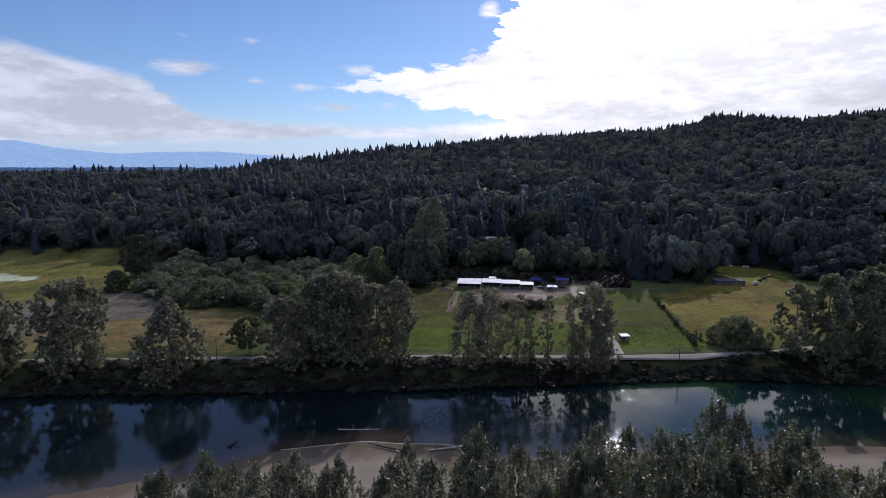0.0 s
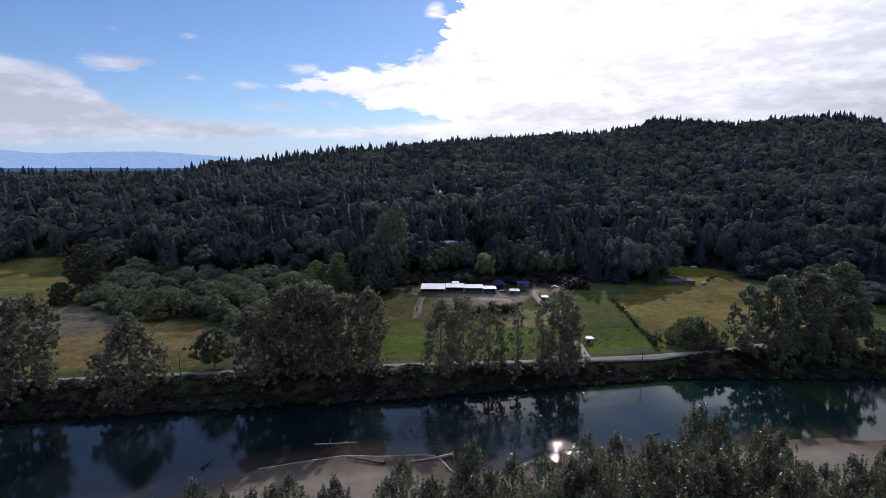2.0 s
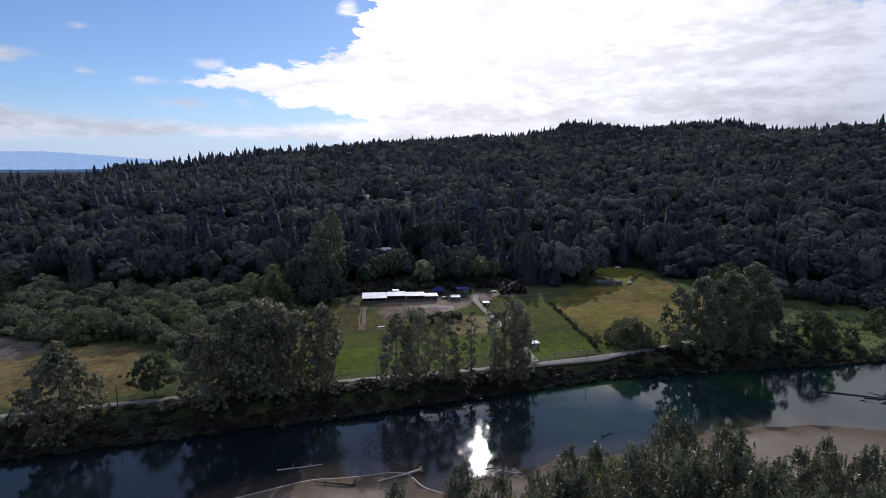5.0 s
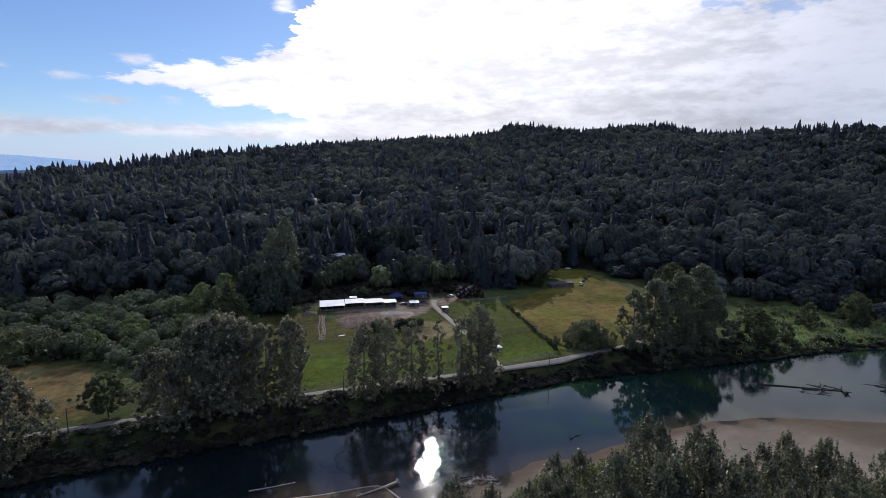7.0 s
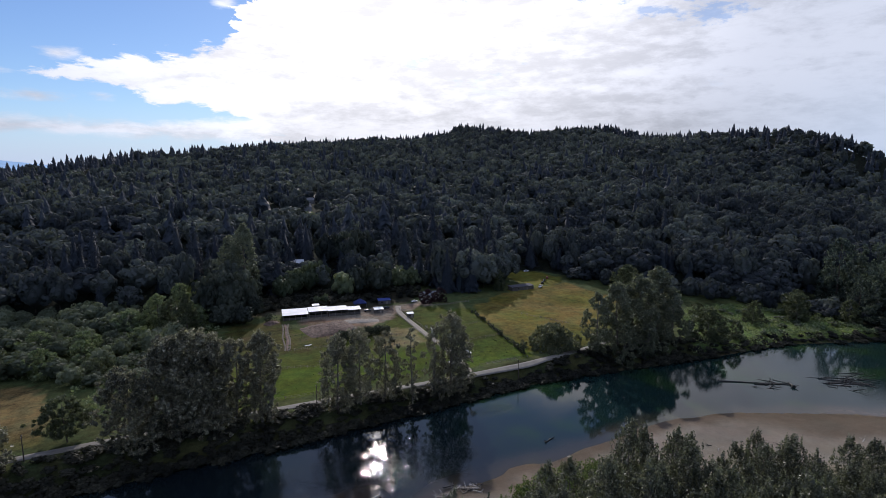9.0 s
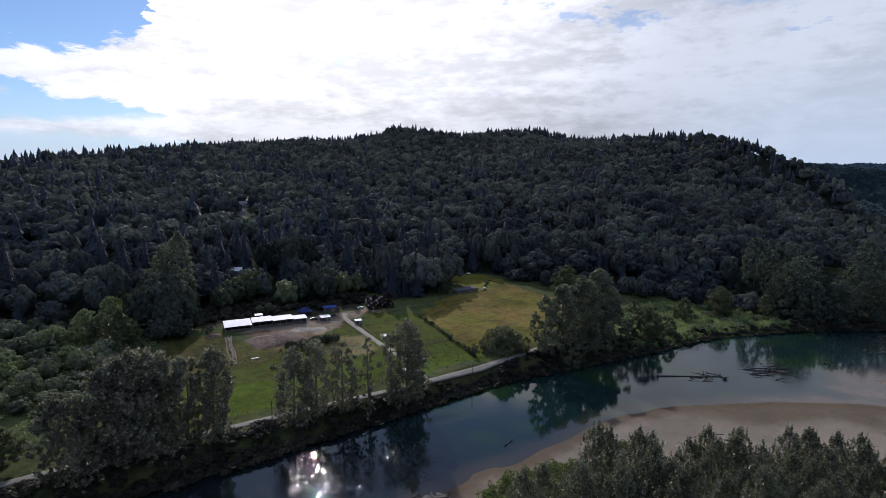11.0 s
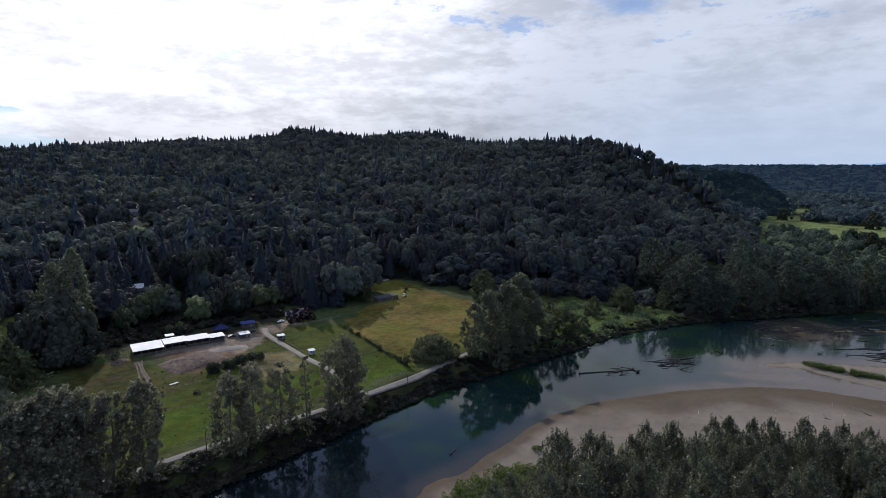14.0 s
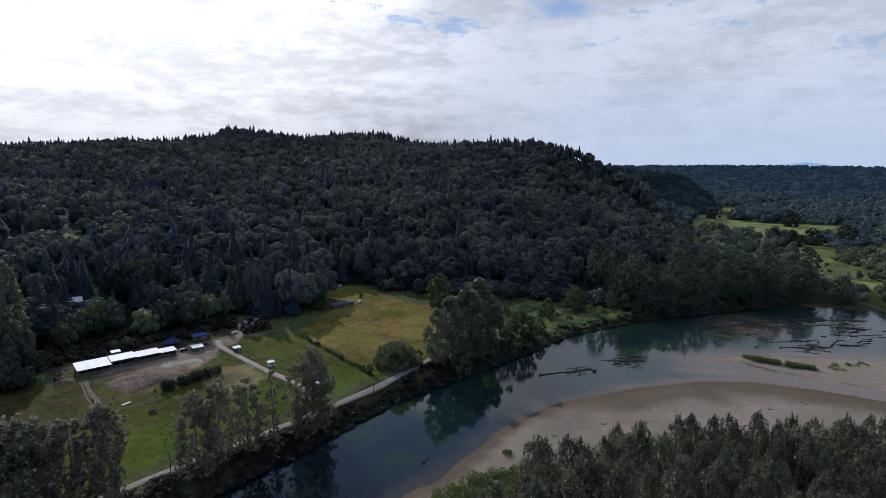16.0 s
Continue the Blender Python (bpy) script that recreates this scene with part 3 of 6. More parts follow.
    lay(south, (0.105, 0.078, 0.054), (1 - smooth(3.5, 12.0, near + 2 * waves(x, y, 14, 33))) * 0.9)
    lay(south & (x > 110), (0.112, 0.086, 0.058), (1 - smooth(16, 30, near + 5 * waves(x, y, 40, 34))) * 0.88 * smooth(110, 190, x))
    lay(south & (x < 70), (0.098, 0.074, 0.052), (1 - smooth(9, 20, near + 4 * waves(x, y, 12, 35))) * 0.3 * (1 - smooth(40, 70, x)))
    isle = inside(x, y, ISLET) & wet
    lay(wet, (0.10, 0.08, 0.05))
    lay(isle, (0.24, 0.2, 0.155))
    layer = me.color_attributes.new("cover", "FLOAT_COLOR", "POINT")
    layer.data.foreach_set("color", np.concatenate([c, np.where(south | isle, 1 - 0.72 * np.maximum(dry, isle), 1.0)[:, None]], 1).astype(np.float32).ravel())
    me.shade_smooth()
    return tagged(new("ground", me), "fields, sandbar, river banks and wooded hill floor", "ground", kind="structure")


land()


def river():
    xs, ys = growing(-260, 500, 4.0, 2600, 1.3), growing(-80, 230, 3.0, 2600, 1.3)
    X, Y = np.meshgrid(xs, ys)
    x, y = X.ravel(), Y.ravel()
    n, m = len(xs), len(ys)
    i = (np.arange(m - 1)[:, None] * n + np.arange(n - 1)[None]).ravel()
    quads = np.stack([i, i + 1, i + n + 1, i + n], 1)
    close = inside(x, y, RIVER) | (np.minimum(line_distance(x, y, FAR_BANK), line_distance(x, y, NEAR_BANK)) < 16)
    quads = quads[close[quads].any(1)]
    me = mesh_of("water", np.stack([x, y, 0 * x], 1), quads, WATER)
    near, isle = line_distance(x, y, NEAR_BANK), line_distance(x, y, ISLET, True)
    thin = (1 - smooth(1, 11, near + 1.5 * waves(x, y, 20, 41))) * (0.35 + 0.5 * smooth(170, 230, x))
    thin = np.maximum(thin, (1 - smooth(4, 22, np.abs(isle))) * 0.8)
    thin = np.maximum(thin, 0.95 * (1 - smooth(18, 30, isle)) * (1 - smooth(16, 28, near)))
    thin = np.maximum(thin, (1 - smooth(10, 45, np.hypot(x - 365, (y - 120) * 1.2))) * 0.6)
    riffle = 1 - smooth(0.55, 1.0, np.hypot((x - 18) / 36, (y - 179 + 0.12 * (x - 18)) / 14) + 0.22 * waves(x, y, 16, 43))
    riffle = riffle * smooth(-22, -8, x)
    riffle = np.maximum(riffle, 0.6 * (1 - smooth(0.5, 1.0, np.hypot((x - 72) / 13, (y - 202) / 4.5))))
    riffle = np.maximum(riffle, 0.05 * smooth(170, 250, x) + 0.22 * smooth(270, 330, x))
    layer = me.color_attributes.new("shallow", "FLOAT_COLOR", "POINT")
    layer.data.foreach_set("color", np.stack([thin, riffle, 0 * x, 1 + 0 * x], 1).astype(np.float32).ravel())
    return tagged(new("water", me), "calm dark green river with ripples", "water", kind="structure")


river()


def strip(name, line, width, mat, label, category, lift=0.12, step=3.0):
    """A road laid over the ground along a line."""
    pts = []
    for (ax, ay), (bx, by) in zip(line, line[1:]):
        k = max(1, int(math.hypot(bx - ax, by - ay) / step))
        pts += [(ax + (bx - ax) * j / k, ay + (by - ay) * j / k) for j in range(k)]
    pts = np.array(pts + [line[-1]], float)
    for _ in range(6):
        pts[1:-1] = (pts[:-2] + 2 * pts[1:-1] + pts[2:]) / 4
    d = np.gradient(pts, axis=0)
    d /= np.linalg.norm(d, axis=1)[:, None]
    side = np.stack([-d[:, 1], d[:, 0]], 1)
    rows = []
    mid = ground(pts[:, 0], pts[:, 1])
    for k, drop in ((-0.58, -0.5), (-0.5, 0), (-0.2, 0.04), (0.2, 0.04), (0.5, 0), (0.58, -0.5)):
        q = pts + side * width * k
        rows.append(np.concatenate([q, (np.maximum(mid, ground(q[:, 0], q[:, 1])) + lift + drop)[:, None]], 1))
    v = np.stack(rows, 1).reshape(-1, 3)
    i = (np.arange(len(pts) - 1)[:, None] * 6 + np.arange(5)[None]).ravel()
    me = mesh_of(name, v, np.stack([i, i + 1, i + 7, i + 6], 1), mat)
    return tagged(new(name, me), label, category, kind="structure")


strip("road", [(-900, 190), (-400, 212), (-130, 222), (-60, 225), (0, 226), (60, 225), (105, 227), (150, 233), (185, 243)], 3.8, ROAD, "pale worn asphalt road along the river bank", "road")
strip("driveway", [(76, 229), (78, 246), (80, 262), (79, 284)], 3.6, GRAVEL, "pale gravel farm track beside a pasture", "driveway")
strip("farm_lane", [(79, 284), (79, 300), (80, 338), (84, 346)], 3.4, GRAVEL, "pale gravel farm lane between fences", "driveway")
DITCH = [(9, 336), (8.6, 327), (6.6, 318), (6.4, 309), (4.2, 300), (3.2, 291)]
strip("ditch_bed", DITCH, 1.5, HEAP, "dark muddy ditch down the pasture", "ditch", 0.06, 1.5)
for k, (off, wide) in enumerate(((-1.5, 0.8), (1.4, 1.0))):
    strip("ditch_bank", [(9 + off - 6 * f + 0.5 * math.sin(9 * f + k * 2) + 0.3 * math.sin(23 * f + k), 336 - 45 * f) for f in np.linspace(0, 1, 12)], wide, TRACK, "trodden pale earth beside the ditch", "ditch", 0.14, 1.5)
strip("hill_road", [(90, 646), (98, 690), (108, 730), (126, 780)], 2.4, GRAVEL, "pale drive between houses on the wooded hill", "road", 0.5)
strip("hill_road", [(40, 580), (44, 620), (50, 680), (56, 740)], 2.6, GRAVEL, "pale track climbing straight through the wood", "road", 0.5)


SILT = plain("pale_silt", (0.215, 0.178, 0.142), (0.300, 0.255, 0.210), 0.8, 0.8)
edge_line = [p for p in NEAR_BANK if -52 <= p[0] <= 20][::-1]
strip("silt_edge", [(x + 0.25 * math.sin(i * 2.1), y - 0.8) for i, (x, y) in enumerate(edge_line)], 0.6, SILT, "thin pale line of silt along the sandbar's edge", "shore", 0.03, 2.0)


# ---- distance ----


def far_hill(name, crest, depth, mat, label, seed, rough=1.0):
    """A long distant ridge: crest points (x, y, z), with an uneven wooded top and two slopes."""
    r = np.random.default_rng(seed)
    crest = np.array(crest, float)
    s = np.concatenate([[0], np.cumsum(np.hypot(*np.diff(crest[:, :2], axis=0).T))])
    k = np.linspace(0, s[-1], 420)
    line = np.stack([np.interp(k, s, crest[:, j]) for j in range(3)], 1)
    line[:, 2] += rough * (np.convolve(r.normal(size=460), np.ones(21) / 21, "same")[:420] * 9 + r.normal(size=420) * 1.4)
    away = line[:, :2] / np.linalg.norm(line[:, :2], axis=1)[:, None]
    rows = []
    for j, (back, rise) in enumerate(((-1.0, 0.0), (-0.6, 0.35), (-0.3, 0.7), (-0.1, 0.93), (0.0, 1.0), (0.15, 0.8))):
        q = line.copy()
        q[:, :2] += away * depth * back
        q[:, 2] = q[:, 2] * rise + (r.normal(size=420) * 2.5 * rough if 0 < j < 4 else 0)
        rows.append(q)
    v = np.stack(rows, 1).reshape(-1, 3)
    i = (np.arange(419)[:, None] * 6 + np.arange(5)[None]).ravel()
    me = mesh_of(name, v, np.stack([i, i + 1, i + 7, i + 6], 1), mat)
    return tagged(new(name, me), label, "hill", kind="structure")


# far hills and their trees emit a faint blue that stands for haze
def distant(name, col, haze_glow, strength):
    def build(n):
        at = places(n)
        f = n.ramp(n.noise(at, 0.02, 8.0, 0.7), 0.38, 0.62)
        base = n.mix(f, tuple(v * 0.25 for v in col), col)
        return n.add("ShaderNodeBsdfPrincipled", Base_Color=base, Roughness=1.0, Specular_IOR_Level=0.0, Emission_Color=(*haze_glow, 1), Emission_Strength=strength).outputs[0]
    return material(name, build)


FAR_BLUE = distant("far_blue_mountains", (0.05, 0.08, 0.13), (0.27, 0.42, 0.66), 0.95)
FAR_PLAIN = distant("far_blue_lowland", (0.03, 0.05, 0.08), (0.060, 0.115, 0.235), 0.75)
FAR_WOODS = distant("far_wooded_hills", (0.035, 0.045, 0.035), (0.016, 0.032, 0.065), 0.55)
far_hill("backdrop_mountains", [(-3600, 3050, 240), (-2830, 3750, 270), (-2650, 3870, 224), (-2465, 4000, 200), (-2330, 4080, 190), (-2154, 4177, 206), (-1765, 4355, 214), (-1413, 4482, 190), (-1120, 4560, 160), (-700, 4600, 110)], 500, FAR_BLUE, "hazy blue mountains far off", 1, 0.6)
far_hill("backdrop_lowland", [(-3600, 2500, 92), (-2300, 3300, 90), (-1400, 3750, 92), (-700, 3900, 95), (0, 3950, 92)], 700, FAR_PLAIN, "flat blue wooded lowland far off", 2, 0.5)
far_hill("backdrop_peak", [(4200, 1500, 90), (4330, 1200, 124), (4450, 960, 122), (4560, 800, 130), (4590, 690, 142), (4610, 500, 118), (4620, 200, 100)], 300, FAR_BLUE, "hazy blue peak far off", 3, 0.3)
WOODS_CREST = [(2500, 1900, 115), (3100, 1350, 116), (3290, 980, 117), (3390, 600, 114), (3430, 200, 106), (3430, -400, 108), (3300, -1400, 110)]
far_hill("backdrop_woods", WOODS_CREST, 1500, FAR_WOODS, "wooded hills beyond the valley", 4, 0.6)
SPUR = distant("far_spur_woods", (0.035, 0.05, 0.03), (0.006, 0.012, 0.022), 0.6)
SPUR_CREST = [(1180, 800, 112), (1290, 640, 100), (1336, 548, 91), (1352, 505, 86), (1364, 468, 68), (1373, 436, 38), (1380, 418, 12)]
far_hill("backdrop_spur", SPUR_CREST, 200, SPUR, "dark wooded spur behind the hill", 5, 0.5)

# ---- trees and woods ----


def broadleaf_shape(seed, lobes, count, spray):
    """Arrays of a far tree, 1 m high and wide: leaf sprays over the billows of a crown with a dense heart. Triangles."""
    r = np.random.default_rng(seed)
    cen, rad = [], []
    for i in range(lobes):
        up = 1 - 1.45 * (i + r.uniform(0.2, 0.8)) / lobes
        a, flat_ = i * 2.399 + r.normal() * 0.25, math.sqrt(max(0.0, 1 - up * up))
        out = r.uniform(0.72, 1.12)
        cen.append((math.cos(a) * flat_ * 0.33 * out, math.sin(a) * flat_ * 0.33 * out, 0.52 + 0.30 * up * out))
        size = r.uniform(0.8, 1.25) * 0.5 / math.sqrt(lobes)
        rad.append((size, size, size * 0.9))
    v, _ = sprays(r, cen, np.array(rad), int(count * 1.7), spray, 0.0, 0.86, 0.90, 3, 0.9)
    tri = v.reshape(-1, 3, 3)
    mid = tri.mean(1) - (0, 0, 0.5)
    tri = tri[((mid / (0.30, 0.30, 0.28)) ** 2).sum(1) > 0.9][:count]
    outer = tri.reshape(-1, 3), np.arange(len(tri) * 3).reshape(-1, 3)
    bm = bmesh.new()
    bmesh.ops.create_icosphere(bm, subdivisions=1, radius=1)
    heart = np.array([p.co[:] for p in bm.verts]) * (0.31, 0.31, 0.30) * r.uniform(0.85, 1.1, (len(bm.verts), 1)) + (0, 0, 0.50)
    shell = np.array([[p.index for p in f.verts] for f in bm.faces])
    bm.free()
    return joined([outer, (heart, shell)])


def conifer_shape(seed, tiers, points):
    """Arrays of a far fir, 1 m high: ragged, uneven skirts of branches about a stem. Triangles."""
    r = np.random.default_rng(seed)
    pieces = []
    swell = r.uniform(0.6, 1.0)
    for i in range(tiers):
        f = i / tiers
        z = 0.10 + 0.84 * f + r.normal() * 0.012
        out = 0.5 * (1 - f ** (1.0 + 0.5 * swell)) * r.uniform(0.75, 1.12) + 0.035
        tip = min(1.0, z + 2.2 * 0.84 / tiers + 0.03)
        sx, sy = r.normal(size=2) * 0.03
        v, t = [(sx * 0.3, sy * 0.3, tip)], []
        for k in range(points * 2):
            a = math.pi * (k + r.uniform(-0.45, 0.45)) / points + i
            q = out * (r.uniform(0.82, 1.15) if k % 2 else r.uniform(0.58, 0.80))
            v.append((sx + math.cos(a) * q, sy + math.sin(a) * q, z - (0.03 if k % 2 else -0.03) + r.normal() * 0.018))
        for k in range(points * 2):
            t.append((0, 1 + k, 1 + (k + 1) % (points * 2)))
        pieces.append((np.array(v), np.array(t)))
    return joined(pieces)


def fir_shape(seed, count, spray):
    """Arrays of a nearer fir, 1 m high: drooping sprays in loose whorls over a dense heart. Triangles."""
    r = np.random.default_rng(seed)
    f = 0.06 + 0.92 * r.random(count) ** 1.35
    a = r.uniform(0, 6.28, count)
    whorl = 0.86 + 0.14 * np.sin(f * 62 + 2.0 * np.sin(a * 2 + seed)) + 0.10 * np.sin(3 * a + seed)
    out = (0.46 * (1 - f) ** 0.82 + 0.02) * whorl * r.uniform(0.72, 1.08, count)
    p = np.stack([np.cos(a) * out, np.sin(a) * out, f - 0.05 * out], 1)
    way_ = np.stack([np.cos(a), np.sin(a), np.full(count, -0.35)], 1) + r.normal(size=(count, 3)) * 0.22
    side = np.stack([-np.sin(a), np.cos(a), r.normal(size=count) * 0.25], 1)
    size = spray * r.uniform(0.6, 1.4, count)[:, None] * (1.15 - 0.55 * f)[:, None]
    v = np.stack([p - way_ * size * 0.5 + side * size * 0.42, p - way_ * size * 0.5 - side * size * 0.42, p + way_ * size * 0.6], 1).reshape(-1, 3)
    outer = v, np.arange(count * 3).reshape(-1, 3)
    ring = [(math.cos(k * 0.785) * 0.33 * r.uniform(0.8, 1.1), math.sin(k * 0.785) * 0.33 * r.uniform(0.8, 1.1), 0.08) for k in range(8)]
    heart = np.array(ring + [(0, 0, 0.92)]), np.array([(k, (k + 1) % 8, 8) for k in range(8)])
    return joined([outer, heart])


def wood(name, shapes, spots, mat, label, rng):
    """One sheet of woodland: many trees (x, y, z, height, width) in one mesh."""
    vs, fs, tone, n = [], [], [], 0
    spots = np.asarray(spots)
    which = rng.integers(0, len(shapes), len(spots))
    for s, (sv, sf) in enumerate(shapes):
        these = spots[which == s]
        if not len(these):
            continue
        a = rng.uniform(0, 6.28, len(these))
        ca, sa = np.cos(a)[:, None], np.sin(a)[:, None]
        x = (sv[None, :, 0] * ca - sv[None, :, 1] * sa) * these[:, 4:5] + these[:, 0:1]
        y = (sv[None, :, 0] * sa + sv[None, :, 1] * ca) * these[:, 4:5] + these[:, 1:2]
        z = sv[None, :, 2] * these[:, 3:4] + these[:, 2:3]
        vs.append(np.stack([x, y, z], 2).reshape(-1, 3))
        fs.append((sf[None] + (np.arange(len(these)) * len(sv))[:, None, None]).reshape(-1, 3) + n)
        tone.append(np.repeat(rng.random(len(these)), len(sv)))
        n += len(vs[-1])
    me = mesh_of(name, np.concatenate(vs), np.concatenate(fs), mat)
    me.shade_smooth()
    me.attributes.new("tone", "FLOAT", "POINT").data.foreach_set("value", np.concatenate(tone).astype(np.float32))
    return tagged(new(name, me), label, "trees", kind="stuff")


def grove(name, shapes, spots, mat, label, group, rng, category="tree", thick=0.018):
    """Trees (x, y, z, height, width) that stand as things of their own, each with trunk and crown."""
    crowns = []
    for sv, sf in shapes:
        me = mesh_of("crown", sv, sf, mat)
        me.attributes.new("tone", "FLOAT", "POINT").data.foreach_set("value", np.full(len(sv), rng.random(), np.float32))
        crowns.append(me)
    trunk = mesh_of("trunk", *tube([(0, 0, -0.06), (0.004, 0, 0.2), (0, 0.005, 0.5)], [thick, thick * 0.8, thick * 0.4], 6), DARK_BARK)
    for i, (x, y, z, h, w) in enumerate(spots):
        ob = thing(name, (x, y, z), label, category, group, rng.uniform(0, 360))
        ob.matrix_basis = ob.matrix_basis @ Matrix.Diagonal((w, w, h, 1))
        part("trunk", trunk, None, ob)
        part("crown", crowns[int(rng.integers(0, len(crowns)))], None, ob)


def scatter(poly, step, rng, keep=1.0, stray=0.42):
    """Jittered places inside a polygon."""
    p = np.array([q[:2] for q in poly], float)
    xs, ys = np.arange(p[:, 0].min(), p[:, 0].max(), step), np.arange(p[:, 1].min(), p[:, 1].max(), step)
    X, Y = np.meshgrid(xs, ys)
    x, y = X.ravel() + rng.uniform(-stray, stray, X.size) * step, Y.ravel() + rng.uniform(-stray, stray, X.size) * step
    ok = inside(x, y, poly) & (rng.random(x.size) < keep)
    return x[ok], y[ok]


WOODED = [(-1100, 620), (-860, 560), (-520, 472), (-330, 445), (-262, 455), (-195, 425), (-90, 398), (-45, 392), (20, 396), (110, 396), (165, 418), (198, 416), (232, 412), (262, 365), (305, 302),
          (352, 262), (366, 206), (402, 158), (462, 113), (482, 72), (505, 66), (540, 125), (570, 190), (640, 242), (880, 325)]
WOODED += [(x * 1.045, y * 1.045) for x, y, _ in RIDGE[:0:-1]]
GAPS = [LAWN, CLEARING, HILL_LAWN, [(-44, 396), (-29, 394), (-27, 412), (-43, 414)], [(98, 398), (132, 398), (132, 416), (98, 414)], [(30, 560), (46, 556), (70, 760), (50, 764)], [(82, 650), (100, 648), (142, 800), (120, 806)], [(66, 590), (100, 590), (104, 618), (70, 620)]]


def hill_wood():
    r = np.random.default_rng(12)
    x, y = scatter(WOODED, 15.4, r, 0.97)
    out = ~((x > 335) & (y < 262) & (x < 540))
    x, y = x[out], y[out]
    for g in GAPS:
        out = ~inside(x, y, g)
        x, y = x[out], y[out]
    more_x, more_y = scatter([(126, 372), (140, 360), (172, 366), (190, 376), (194, 402), (165, 420), (120, 404)], 8.5, r)
    x, y = np.concatenate([x, more_x]), np.concatenate([y, more_y])
    foot_x, foot_y = scatter([(236, 415), (262, 372), (306, 308), (355, 268), (420, 250), (430, 300), (330, 380), (270, 440)], 15, r)
    x, y = np.concatenate([x, foot_x]), np.concatenate([y, foot_y])
    crest = np.array(RIDGE[2:22])
    k = np.sort(r.uniform(0, len(crest) - 1.001, 330))
    i = k.astype(int)
    top_xy = crest[i, :2] + (crest[i + 1, :2] - crest[i, :2]) * (k - i)[:, None]
    x, y = np.concatenate([x, top_xy[:, 0] + r.normal(size=330) * 5]), np.concatenate([y, top_xy[:, 1] + r.normal(size=330) * 5])
    low_x, low_y = scatter([(240, 402), (262, 367), (305, 304), (352, 264), (366, 208), (350, 200), (330, 232), (306, 266), (284, 292), (256, 326), (244, 366)], 12.0, r)
    x, y, low = np.concatenate([x, low_x]), np.concatenate([y, low_y]), np.concatenate([np.zeros(len(x), bool), np.ones(len(low_x), bool)])
    z = ground(x, y)
    ridge, foot = line_distance(x, y, RIDGE), line_distance(x, y, HILL_FOOT[:-2])
    band = np.exp(-((foot - 70) / 75) ** 2) * smooth(-120, -20, x) * (1 - smooth(215, 275, x))
    firs = 0.15 + 0.10 * smooth(-40, 300, -x) + 0.45 * np.exp(-(((x - 160) / 40) ** 2 + ((y - 395) / 45) ** 2)) + 0.26 * waves(x, y, 170, 51) + 0.14 * waves(x, y, 70, 52) + 0.75 * np.exp(-(ridge / 45) ** 2) + 0.36 * band - 0.16 * smooth(260, 340, x)
    fir = r.random(len(x)) < np.clip(firs, 0.05, 0.93)
    tall = 1 + 0.45 * np.exp(-(foot / 70) ** 2) * smooth(-420, -250, x)
    h = np.where(fir, r.triangular(13, 19, 33, len(x)) * (1 - 0.12 * np.exp(-ridge / 60)) * (1 + 0.35 * band), (14 + 14 * r.random(len(x)) ** 1.2) * tall)
    w = np.where(fir, h * r.uniform(0.40, 0.58, len(x)), (12 + 19 * r.random(len(x)) ** 1.5) * (0.25 + 0.75 * tall))
    z = z - np.where(fir, 1.0, (0.16 + 0.10 * smooth(600, 800, y + x * 0.4)) * h) - 0.8 * np.exp(-(ridge / 45) ** 2)
    h = np.where((x > 118) & (x < 200) & (y < 412), np.maximum(h * 1.2, 19), h)
    h, w, fir = np.where(low, h * 0.6, h), np.where(low, w * 0.75, w), fir & ~low
    every = np.stack([x, y, z, h, w], 1)
    back = (y > 720) | (x < -520) | (x > 700)
    close_b = [broadleaf_shape(150 + i, 15, 520, 0.076) for i in range(10)]
    near_b = [broadleaf_shape(100 + i, 10, 270, 0.104) for i in range(10)]
    far_b = [broadleaf_shape(200 + i, 6, 100, 0.168) for i in range(8)]
    near_f = [conifer_shape(300 + i, 8, 6) for i in range(6)]
    tall_f = [fir_shape(320 + i, 420, 0.095) for i in range(7)]
    front = (y < 490) & ~back
    edge = front & (foot < 48) & (x > -140) & (x < 350) & ~low
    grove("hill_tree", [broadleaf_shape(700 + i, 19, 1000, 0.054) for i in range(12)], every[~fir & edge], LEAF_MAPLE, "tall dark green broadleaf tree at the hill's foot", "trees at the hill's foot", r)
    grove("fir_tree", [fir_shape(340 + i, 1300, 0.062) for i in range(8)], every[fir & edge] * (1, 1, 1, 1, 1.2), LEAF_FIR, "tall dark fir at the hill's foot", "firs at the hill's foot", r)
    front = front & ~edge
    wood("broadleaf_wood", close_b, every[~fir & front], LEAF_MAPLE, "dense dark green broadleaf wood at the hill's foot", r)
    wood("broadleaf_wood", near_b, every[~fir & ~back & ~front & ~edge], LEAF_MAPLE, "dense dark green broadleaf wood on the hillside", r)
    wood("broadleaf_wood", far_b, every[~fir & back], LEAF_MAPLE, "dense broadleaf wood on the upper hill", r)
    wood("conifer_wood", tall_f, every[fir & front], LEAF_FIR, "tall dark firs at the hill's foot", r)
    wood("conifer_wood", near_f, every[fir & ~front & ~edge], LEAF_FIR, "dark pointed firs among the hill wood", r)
    # one fir stands clear of the crest
    plant_x, plant_y = 925.0, 1207.0
    wood("lone_fir", [conifer_shape(310, 9, 6)], [(plant_x, plant_y, float(ground(plant_x, plant_y)) - 1, 36, 13)], LEAF_FIR, "tall fir standing clear of the hill's crest", r)


hill_wood()

